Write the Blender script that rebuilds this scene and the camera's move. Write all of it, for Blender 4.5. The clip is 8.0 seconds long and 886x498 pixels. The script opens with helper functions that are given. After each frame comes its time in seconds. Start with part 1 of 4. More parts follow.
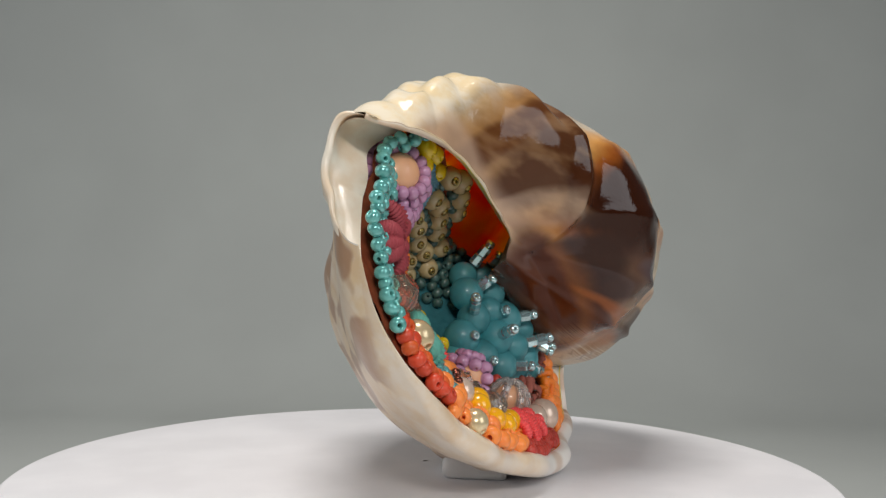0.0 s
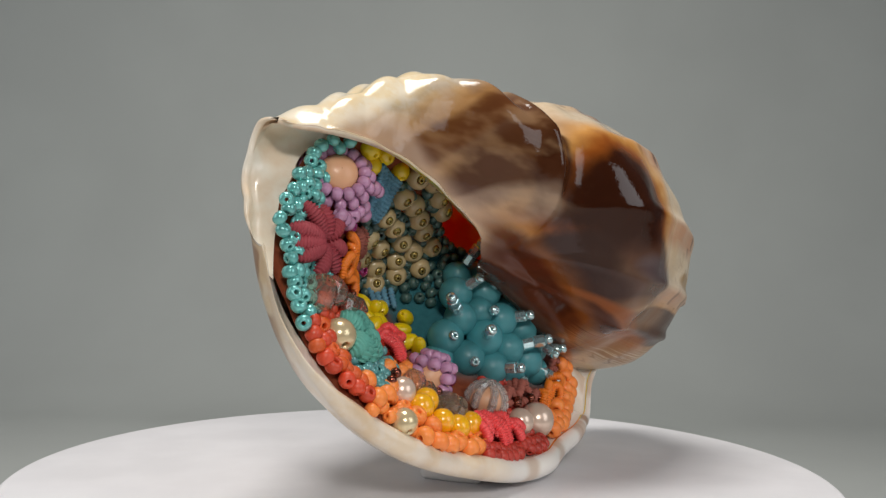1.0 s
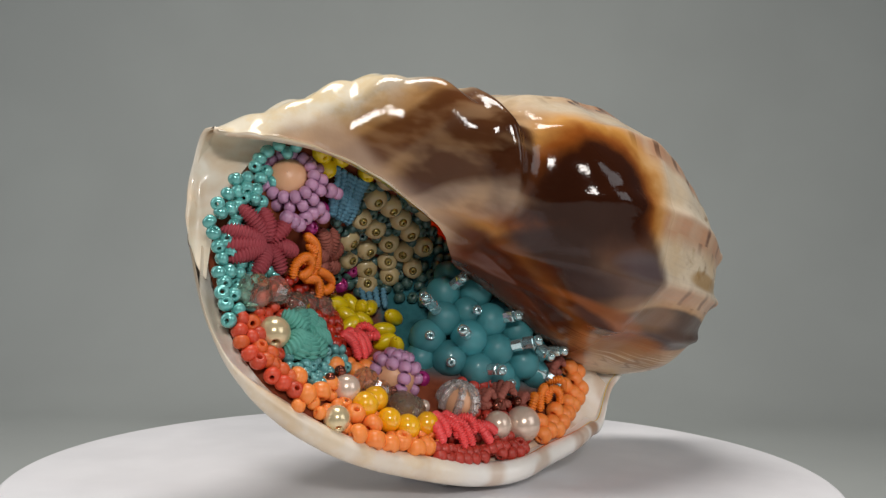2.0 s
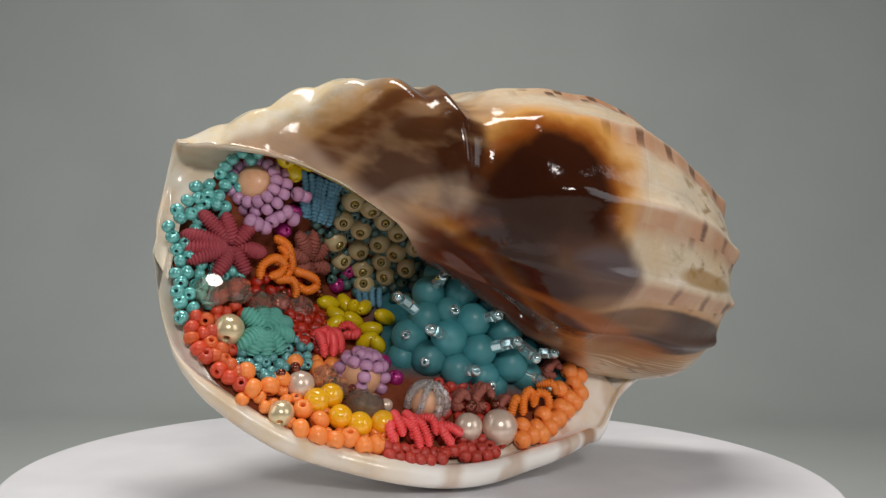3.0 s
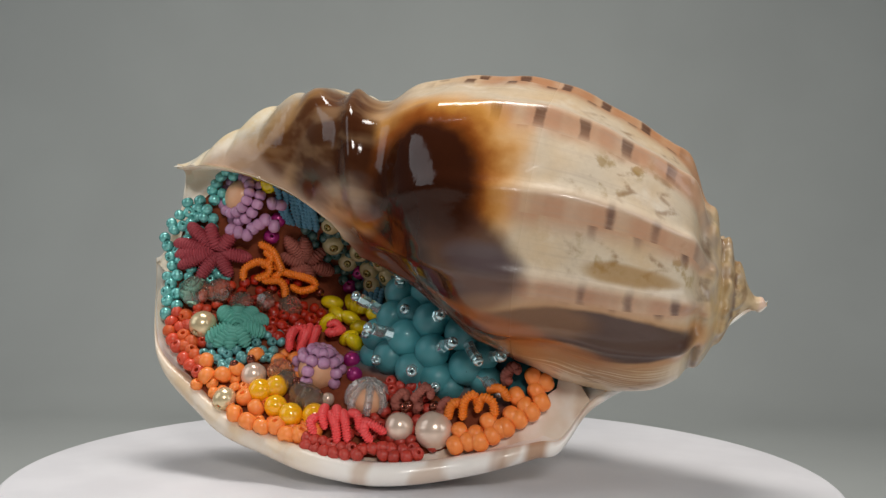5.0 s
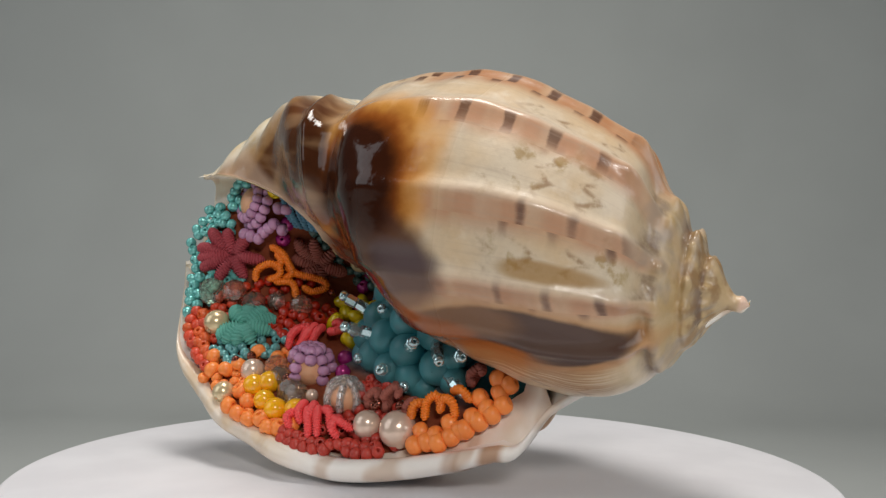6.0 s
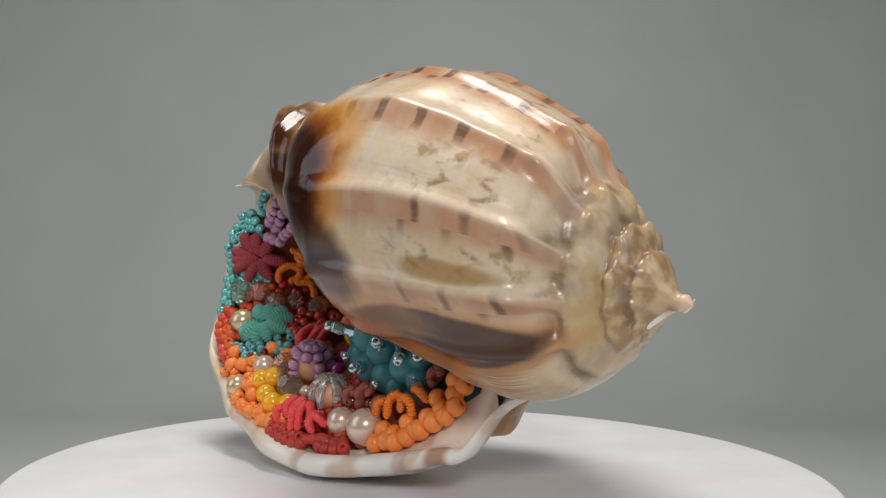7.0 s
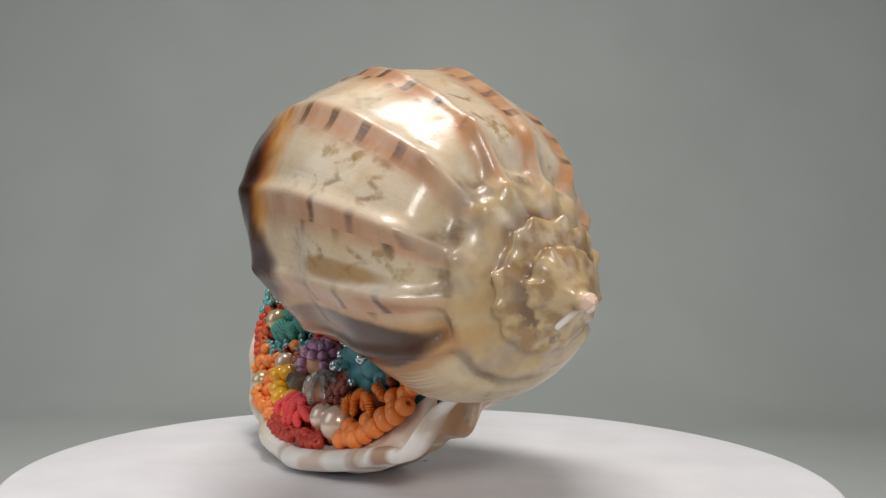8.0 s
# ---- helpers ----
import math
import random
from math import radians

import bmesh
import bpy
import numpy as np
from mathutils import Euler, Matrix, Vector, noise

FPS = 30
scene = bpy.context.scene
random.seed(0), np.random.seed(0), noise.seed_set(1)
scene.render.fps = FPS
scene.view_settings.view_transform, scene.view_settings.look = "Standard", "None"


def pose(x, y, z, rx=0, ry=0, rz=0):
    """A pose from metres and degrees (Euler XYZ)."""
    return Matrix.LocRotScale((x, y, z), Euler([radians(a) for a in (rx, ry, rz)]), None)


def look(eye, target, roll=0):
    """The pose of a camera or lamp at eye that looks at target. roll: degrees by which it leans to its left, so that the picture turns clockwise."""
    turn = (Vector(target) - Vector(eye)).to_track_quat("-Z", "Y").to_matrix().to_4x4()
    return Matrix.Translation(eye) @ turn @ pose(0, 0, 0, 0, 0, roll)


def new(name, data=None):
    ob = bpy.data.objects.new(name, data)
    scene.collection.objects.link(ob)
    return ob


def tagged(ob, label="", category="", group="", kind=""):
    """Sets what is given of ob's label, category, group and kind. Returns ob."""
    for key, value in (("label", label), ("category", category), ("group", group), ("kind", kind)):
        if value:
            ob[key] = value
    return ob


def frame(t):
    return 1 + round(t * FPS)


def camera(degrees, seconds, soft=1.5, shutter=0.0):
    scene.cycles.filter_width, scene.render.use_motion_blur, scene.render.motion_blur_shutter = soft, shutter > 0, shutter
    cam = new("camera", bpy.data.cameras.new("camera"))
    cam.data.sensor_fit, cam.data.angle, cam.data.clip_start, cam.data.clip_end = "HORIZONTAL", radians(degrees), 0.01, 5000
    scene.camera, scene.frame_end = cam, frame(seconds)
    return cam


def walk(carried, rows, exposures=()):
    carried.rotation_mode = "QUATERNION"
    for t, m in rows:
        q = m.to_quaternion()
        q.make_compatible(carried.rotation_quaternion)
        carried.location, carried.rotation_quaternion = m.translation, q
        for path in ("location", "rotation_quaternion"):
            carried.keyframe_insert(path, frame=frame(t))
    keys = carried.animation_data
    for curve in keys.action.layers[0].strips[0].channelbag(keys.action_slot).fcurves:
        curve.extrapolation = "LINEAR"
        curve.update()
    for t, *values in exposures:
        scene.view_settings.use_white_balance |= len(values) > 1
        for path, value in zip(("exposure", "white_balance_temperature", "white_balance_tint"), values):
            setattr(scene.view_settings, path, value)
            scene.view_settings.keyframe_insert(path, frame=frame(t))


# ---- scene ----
# ---- camera ----
cam = camera(58.26, 8.0, soft=1.35)
EYE = Vector((-0.00011, -0.150, 0.03036))
AIM = EYE + Vector((0.01838, 0.99798, 0.06085))
ROLL = 0.869
walk(cam, [(0.0, look(EYE, AIM, ROLL)), (8.0, look(EYE, AIM, ROLL))], exposures=((0.0, 0.08), (1.5, 0.0), (3.0, -0.04), (4.5, -0.04), (6.5, 0.0), (8.0, 0.05)))

MM = 0.001


# ---- light ----
def area_light(name, eye, target, sx, sy, watts, colour):
    data = bpy.data.lights.new(name, "AREA")
    data.shape, data.size, data.size_y, data.energy, data.color = "RECTANGLE", sx, sy, watts, colour
    ob = new(name, data)
    ob.matrix_world = look(eye, target)
    return ob


def lights():
    world = bpy.data.worlds.new("room")
    scene.world = world
    world.use_nodes = True
    bg = world.node_tree.nodes["Background"]
    bg.inputs["Color"].default_value = (0.80, 0.88, 1.0, 1)
    bg.inputs["Strength"].default_value = 0.055
    area_light("softbox_top", (-0.02, -0.02, 0.42), (0, 0.03, 0), 0.19, 0.11, 1.22, (1.0, 0.96, 0.905))
    area_light("lamp_front", (0.06, -0.46, 0.24), (0, 0, 0.03), 0.11, 0.06, 0.86, (1.0, 0.95, 0.90))
    area_light("window", (-0.50, -0.12, 0.30), (-0.10, 0.25, 0.10), 0.35, 0.45, 0.74, (0.92, 0.96, 1.0))
    # unseen fill lamp, added to brighten the right of the disc and backdrop
    area_light("fill_right", (0.50, -0.30, 0.24), (0.06, 0.12, 0.0), 0.30, 0.35, 0.76, (0.94, 0.97, 1.0))


lights()


# ---- material kit ----
class Mat:
    """A small node builder round one Principled shader."""

    def __init__(self, name, rough=0.5, metal=0.0, spec=0.5, coat=0.0):
        self.m = bpy.data.materials.new(name)
        self.m.use_nodes = True
        self.t = self.m.node_tree
        self.b = self.t.nodes["Principled BSDF"]
        self.b.inputs["Roughness"].default_value = rough
        self.b.inputs["Metallic"].default_value = metal
        self.b.inputs["Specular IOR Level"].default_value = spec
        self.b.inputs["Coat Weight"].default_value = coat
        self.b.inputs["Coat Roughness"].default_value = 0.08
        self.c = None

    def node(self, kind, **props):
        n = self.t.nodes.new(kind)
        for k, v in props.items():
            setattr(n, k, v)
        return n

    def link(self, a, b):
        self.t.links.new(a, b)

    def put(self, socket, v):
        if isinstance(v, (int, float)):
            socket.default_value = v
        elif isinstance(v, (tuple, list)):
            socket.default_value = (*v, 1) if len(v) == 3 and len(socket.default_value) == 4 else v
        else:
            self.link(v, socket)

    def math(self, op, a, b=0.0, c=0.0, clamp=False):
        n = self.node("ShaderNodeMath", operation=op, use_clamp=clamp)
        for i, v in enumerate((a, b, c)):
            self.put(n.inputs[i], v)
        return n.outputs[0]

    def ramp01(self, v, lo, hi):
        n = self.node("ShaderNodeMapRange", interpolation_type="SMOOTHSTEP")
        self.put(n.inputs[0], v)
        n.inputs[1].default_value, n.inputs[2].default_value = lo, hi
        return n.outputs[0]

    def mix(self, fac, a, b, blend="MIX"):
        n = self.node("ShaderNodeMix", data_type="RGBA", blend_type=blend)
        self.put(n.inputs[0], fac)
        self.put(n.inputs[6], a)
        self.put(n.inputs[7], b)
        return n.outputs[2]

    def coords(self, out="Object"):
        return self.node("ShaderNodeTexCoord").outputs[out]

    def noise(self, vec, scale, detail=3.0, rough=0.5):
        n = self.node("ShaderNodeTexNoise")
        self.link(vec, n.inputs["Vector"])
        n.inputs["Scale"].default_value, n.inputs["Detail"].default_value, n.inputs["Roughness"].default_value = scale, detail, rough
        return n.outputs[0]

    def colour(self, c):
        self.put(self.b.inputs["Base Color"], c)
        return self

    def bump(self, h, strength=0.3, dist=0.0003):
        n = self.node("ShaderNodeBump")
        n.inputs["Strength"].default_value, n.inputs["Distance"].default_value = strength, dist
        self.link(h, n.inputs["Height"])
        self.link(n.outputs[0], self.b.inputs["Normal"])
        return self


def bead_mat(name, col, rough=0.25, metal=0.0, var=0.25, coat=0.3, sss=0.0, trans=0.0):
    """Glass, pearl or thread: a colour that varies a little from piece to piece and over each piece."""
    k = Mat(name, rough, metal, 0.5, coat)
    info = k.node("ShaderNodeObjectInfo").outputs["Random"]
    isl = k.node("ShaderNodeNewGeometry").outputs["Random Per Island"]
    n = k.noise(k.coords(), 900.0, 3.0)
    dark, light = [c * (1 - var) for c in col], [min(1, c * (1 + var)) for c in col]
    f = k.math("ADD", k.math("MULTIPLY", info, 0.45), k.math("MULTIPLY", isl, 0.3))
    f = k.math("ADD", f, k.math("MULTIPLY", n, 0.3), clamp=True)
    k.colour(k.mix(f, dark, light))
    if sss:
        k.b.inputs["Subsurface Weight"].default_value = sss
        k.b.inputs["Subsurface Radius"].default_value = (1, 0.8, 0.7)
        k.b.inputs["Subsurface Scale"].default_value = 0.0012
    if trans:
        k.b.inputs["Transmission Weight"].default_value = trans
    return k.m


def lerp(a, b, k):
    return a + (b - a) * k


def smooth(x, lo, hi):
    k = np.clip((x - lo) / (hi - lo), 0, 1)
    return k * k * (3 - 2 * k)


def spline(xs, ys, x):
    """Monotone-looking cubic through knots (Catmull-Rom slopes)."""
    xs, ys, x = np.array(xs, float), np.array(ys, float), np.asarray(x, float)
    m = np.gradient(ys, xs)
    i = np.clip(np.searchsorted(xs, x) - 1, 0, len(xs) - 2)
    h = xs[i + 1] - xs[i]
    k = np.clip((x - xs[i]) / h, 0, 1)
    return ((1 + 2 * k) * (1 - k) ** 2 * ys[i] + k * (1 - k) ** 2 * h * m[i] + k * k * (3 - 2 * k) * ys[i + 1] + k * k * (k - 1) * h * m[i + 1])


def grid_mesh(name, pts, wrap=False, uv=None, uv2=None):
    """A sheet of quads over pts[i, j] (metres). uv: a pair of arrays of the same shape."""
    ni, nj = pts.shape[:2]
    faces = []
    for i in range(ni - 1):
        for j in range(nj - (0 if wrap else 1)):
            k = (j + 1) % nj
            faces.append((i * nj + j, i * nj + k, (i + 1) * nj + k, (i + 1) * nj + j))
    me = bpy.data.meshes.new(name)
    me.from_pydata(pts.reshape(-1, 3).tolist(), [], faces)
    me.polygons.foreach_set("use_smooth", [True] * len(faces))
    if uv is not None:
        idx = np.empty(len(me.loops), int)
        me.loops.foreach_get("vertex_index", idx)
        for title, pair in (("shell", uv), ("ribs", uv2)):
            layer = me.uv_layers.new(name=title)
            layer.data.foreach_set("uv", np.stack([pair[0].ravel()[idx], pair[1].ravel()[idx]], 1).astype(np.float32).ravel())
    return me


# ---- the shell's own frame: apex, axis, front, up ----
APEX = Vector((36.2, 47.1, 29.8))
AXIS = Vector((-0.42269, -0.89033, 0.16927))
FRONT = Vector((0.90336, -0.42888, 0.0))
UP = Vector((0.07260, 0.15291, 0.98557))
FRAME = np.array([AXIS, FRONT, UP])


def to_place(s, x, y):
    """Millimetres along the axis, to the front and up, to metres on the turntable."""
    p = np.stack(np.broadcast_arrays(s, x, y), -1) @ FRAME + np.array(APEX)
    return p * MM


def at(s, x, y):
    return Vector(to_place(s, x, y).tolist())


RIBS = (-34, -9, 16, 44, 68, 94, 122, 150, 178, 206, 232, 256, 276)


def inner_edge(s):
    """The free edge of the columella, x to the front and y up, in mm."""
    x = spline((25, 35, 42, 50, 60, 70, 80, 90, 100, 104, 108), (5.0, 8.0, 10.2, 10.4, 9.0, 7.6, 6.2, 5.2, 2.8, 0.5, -2.0), s)
    y = spline((25, 35, 42, 50, 60, 70, 80, 90, 100, 104, 108), (-16.6, -16.2, -13.2, -8.6, -2.8, 0.8, 5.2, 7.6, 7.4, 7.2, 7.2), s)
    return x, y


# hollows and swellings of the outer wall: mm from the apex, degrees round the axis, mm outwards
DENTS = ((82, 90, -1.48), (42, 15, -1.36), (18, -45, 1.44), (26, 255, -1.79), (82, 210, -1.35), (10, 15, -0.91), (42, 75, -0.56), (98, 105, -1.03), (74, 150, -0.6), (74, 75, -0.59), (10, -60, 0.89), (26, 150, -0.9), (74, 165, -0.89), (74, 180, -0.8), (42, 0, -1.07), (2, 60, -0.57), (82, 165, -2.91), (2, 195, 0.95), (82, 150, -2.04), (82, 180, -2.31), (34, 15, -0.83), (34, 240, -0.75), (82, 135, -0.8), (2, 255, 0.86), (90, 165, -2.41), (90, 150, -1.78), (90, 180, -1.75), (18, 75, 0.56), (10, 105, -0.7), (2, 30, -0.92))


def radius(s, psi, ribs=True):
    """The outer surface: distance from the axis at s mm from the apex and psi degrees round it."""
    s, psi = np.broadcast_arrays(np.asarray(s, float), np.asarray(psi, float))
    turn = 15.0 * (psi - 30) / 250 * smooth(s, 1, 27) * (1 - smooth(s, 30, 60))
    q = np.maximum(s - turn, 0)
    body = spline((0, 0.7, 2.2, 3.2, 4.5, 6, 8, 10, 12, 14, 17, 20, 24, 30, 40, 50, 60, 70, 76, 82, 90, 98, 104, 108), (0.02, 1.05, 1.3, 2.5, 4.8, 7.2, 9.8, 12.2, 15.2, 18.6, 21.6, 23.4, 25.4, 28.2, 30.3, 29.4, 27, 24.0, 25.2, 24.2, 19.6, 13.8, 10.2, 7.8), q)
    inner = spline((0, 1.2, 3, 4.5, 6, 10, 14, 20, 30, 40, 47, 55, 65, 80, 95, 108), (0.02, 1.1, 1.25, 2.9, 5.6, 11.2, 15, 17.4, 17.8, 15.2, 10.2, 6.2, 4.6, 4.2, 4.2, 3.2), s)
    lip = spline((0, 10, 17, 22, 25, 27.5, 31, 40, 55, 70, 85, 92, 97, 101, 104, 106, 108), (0.02, 10, 16.5, 20.5, 24, 29.8, 31.4, 35.8, 40.8, 40.9, 38.2, 35.2, 31.6, 26.8, 20.4, 13.6, 8.0), s)
    xe, ye = inner_edge(s)
    pe, re = np.degrees(np.arctan2(ye, xe)), np.hypot(xe, ye)
    r = lerp(inner, body, smooth(psi, -52, 34))
    wide = lerp(66.0, 32.0, smooth(s, 56, 80))
    col = lerp(re, body, smooth(psi, pe - 4, pe + wide) ** 0.72)
    col = col - 0.45 * re * smooth(pe - psi, 0, 70)
    r = lerp(r, col, smooth(s, 30, 46))
    g = spline((-150, 60, 95, 150, 200, 235, 268, 288, 300), (0, 0, 0, 0.12, 0.13, 0.28, 0.68, 1.0, 1.05), psi)
    r = lerp(r, lip, g * smooth(s, 6, 15))
    r = r * (1 - 0.40 * smooth(s, 74, 104) * smooth(psi, 95, 165) * (1 - smooth(psi, 222, 272)))
    # the fold between the columella and the body whorl
    fold = smooth(psi, -25, 5) * (1 - smooth(psi, 70, 105))
    mid = 64.5 + 6.5 * smooth(psi, 0, 85)
    r = r + fold * (1.7 * np.exp(-(((s - mid) / 1.7) ** 2)) - 1.6 * np.exp(-(((s - mid + 5.5) / 3.2) ** 2)))
    keep = (1 - smooth(psi, 262, 279)) * smooth(s, 3.5, 9)
    for s0, p0, mm in DENTS:
        r = r + mm * keep * np.exp(-(((s - s0) / 9.0) ** 2) - ((psi - p0) / 26.0) ** 2)
    r = np.maximum(r, 0.02)
    if ribs:
        on = smooth(q, 15, 18) * (1 - smooth(s, 62, 84)) * smooth(psi, -48, -28)
        gloss = 1 - 0.5 * smooth(s, 36, 58) * (1 - smooth(psi, 60, 110))
        r = r + 3.0 * np.exp(-(((psi - 262) / 7.0) ** 2)) * smooth(s, 40, 50) * (1 - smooth(s, 62, 72))
        # flutes of the former lips at the rear notch
        rear = np.exp(-(((s - 27) / 4.5) ** 2))
        r = r + rear * (2.3 * np.exp(-(((psi - 259) / 5.0) ** 2)) - 1.6 * np.exp(-(((psi - 269) / 4.0) ** 2)) + 1.2 * np.exp(-(((psi - 240) / 5.0) ** 2)))
        for p in RIBS:
            d = psi - p - 3.0 * np.sin(s * 0.06)
            crest = np.exp(-((d / 3.1) ** 2)) + 0.3 * smooth(d, -13.0, -1.0) * (1 - smooth(d, -1.0, 7.0))
            r = r + (0.72 + 0.2 * smooth(psi, 60, 110)) * on * gloss * crest
            spine = np.exp(-((d / 3.6) ** 2)) * np.exp(-(((q - 14.6) / 1.9) ** 2))
            r = r + 1.5 * spine * smooth(psi, -60, -5) * (1 - 0.55 * smooth(psi, 60, 110)) * (1 - smooth(psi, 230, 262))
            dd = d - 5.0 * np.sin(p * 2.3)
            knob = np.exp(-((dd / 7.5) ** 2)) * (1.5 * np.exp(-(((q - 10.2) / 1.3) ** 2)) + 1.1 * np.exp(-(((q - 7.4) / 0.8) ** 2)) + 0.6 * np.exp(-(((q - 5.4) / 0.6) ** 2)))
            r = r + knob * (1 + 0.35 * np.sin(p * 1.7))
        off = np.min(np.abs(np.stack([psi - p - 3.0 * np.sin(s * 0.06) for p in RIBS])), 0)
        between = 1 - np.exp(-((off / 6.0) ** 2))
        r = r - (1.7 * between * np.exp(-(((q - 12.9) / 1.0) ** 2)) + 0.7 * np.exp(-(((q - 8.6) / 0.6) ** 2)) + 0.6 * np.exp(-(((q - 6.2) / 0.45) ** 2))) * smooth(psi, -90, -40)
        r = r + 0.7 * (1 - between) * smooth(q, 11, 13) * (1 - smooth(q, 15, 18))
        r = r + 0.35 * np.sin(2 * math.pi * (s / 3.1 - psi / 360)) * smooth(s, 3.8, 5) * (1 - smooth(s, 10, 13))
        r = r + 0.16 * np.sin(psi * 0.26 + 0.8 * s) * smooth(s, 3.8, 5) * (1 - smooth(s, 9, 12))
        wob = np.sin(0.31 * s + 0.043 * psi) * np.sin(0.12 * s - 0.071 * psi + 1.0) + 0.6 * np.sin(0.75 * s + 0.11 * psi)
        r = r + 0.16 * wob * smooth(s, 16, 24)
        scal = np.abs(np.sin(0.42 * s + 0.02 * psi + 0.8 * np.sin(0.13 * s)))
        r = r + 0.85 * (scal - 0.5) * smooth(s, 64, 72) * (1 - smooth(s, 100, 105)) * smooth(psi, 48, 72) * (1 - smooth(psi, 110, 150))
        # growth lines that notch the dorsal front end
        r = r + 0.5 * np.sin(psi * 0.33 + 0.2 * s) * smooth(s, 72, 84) * (1 - smooth(s, 94, 101)) * smooth(psi, 60, 90) * (1 - smooth(psi, 200, 240))
    return r


def end_angle(s):
    """Where the outer lip ends."""
    return spline((0, 20, 27, 40, 55, 70, 85, 95, 101, 108), (278, 280, 283, 286.5, 289, 287.5, 284.5, 283, 281, 272), s) + 0.8 * np.sin(s * 0.4)


def shell_points(ns=270, nout=430, nin=160):
    """Outer wall from the columella round to the lip, the rounded lip, and the inner wall back again."""
    s = np.concatenate([np.linspace(0, 22, 90), np.linspace(22.3, 106.5, ns - 90)])[:, None]
    th = 1.0 + 2.7 * smooth(s, 12, 44) - 3.5 * smooth(s, 90, 105.5)
    xe, ye = inner_edge(s)
    edge = np.degrees(np.arctan2(ye, xe))
    first = lerp(-150.0, edge - 70 + 64 * smooth(s, 58, 72), smooth(s, 36, 50))
    last = end_angle(s)
    out_psi = first + (last - first) * np.linspace(0, 1, nout)[None, :]
    out_r = radius(s, out_psi)
    near = smooth(out_psi, last - 16, last)
    out_r = lerp(out_r, radius(s, out_psi, False), near)
    rim_r = out_r[:, -1:]
    a = np.linspace(0, math.pi, 11)[None, 1:-1]
    rim_psi = last + np.degrees(np.sin(a) * th * 0.55 / np.maximum(rim_r, 3))
    rim_rr = rim_r - th * 0.5 * (1 - np.cos(a))
    stop = lerp(70.0, edge - 4, smooth(s, 54, 66))
    u = np.linspace(0, 1, nin)[None, :]
    in_psi = last + (stop - last) * u
    thin = lerp(th, 0.9, smooth(u, 0.6, 1.0) * smooth(s, 54, 66))
    callus = 5.0 * np.exp(-(((s - 31) / 8.0) ** 2)) * smooth(last - in_psi, 0, 16) + 3.0 * (1 - smooth(s, 15, 23))
    in_r = np.maximum(radius(s, in_psi, False) - thin - callus, 0.2)
    psi = np.concatenate([out_psi, rim_psi, in_psi], 1)
    r = np.concatenate([out_r, rim_rr, in_r], 1)
    rad = np.radians(psi)
    pts = to_place(s + 0 * psi, r * np.cos(rad) - 1.6 * (1 - smooth(s, 1, 16)), r * np.sin(rad))
    side = np.concatenate([0 * out_psi, 0 * rim_psi, 3 + 0 * in_psi], 1)
    return pts, psi, s + 0 * psi, side


def part(name, data, material, parent, label=""):
    ob = new(name, data)
    if material is not None and not data.materials:
        data.materials.append(material)
    ob.parent = parent
    if label:
        ob["label"] = label
    return ob


# ---- materials of the setting ----
def mat_disc():
    k = Mat("white_disc", 0.42, spec=0.4)
    n = k.noise(k.coords(), 60, 4)
    k.colour(k.mix(k.ramp01(n, 0.35, 0.7), (0.77, 0.76, 0.79), (0.83, 0.82, 0.85)))
    k.bump(k.noise(k.coords(), 2500, 2), 0.05, 0.0001)
    return k.m


def mat_backdrop():
    k = Mat("grey_paper", 0.85, spec=0.2)
    n = k.noise(k.coords(), 9, 3)
    k.colour(k.mix(k.ramp01(n, 0.3, 0.7), (0.485, 0.503, 0.482), (0.515, 0.535, 0.512)))
    return k.m


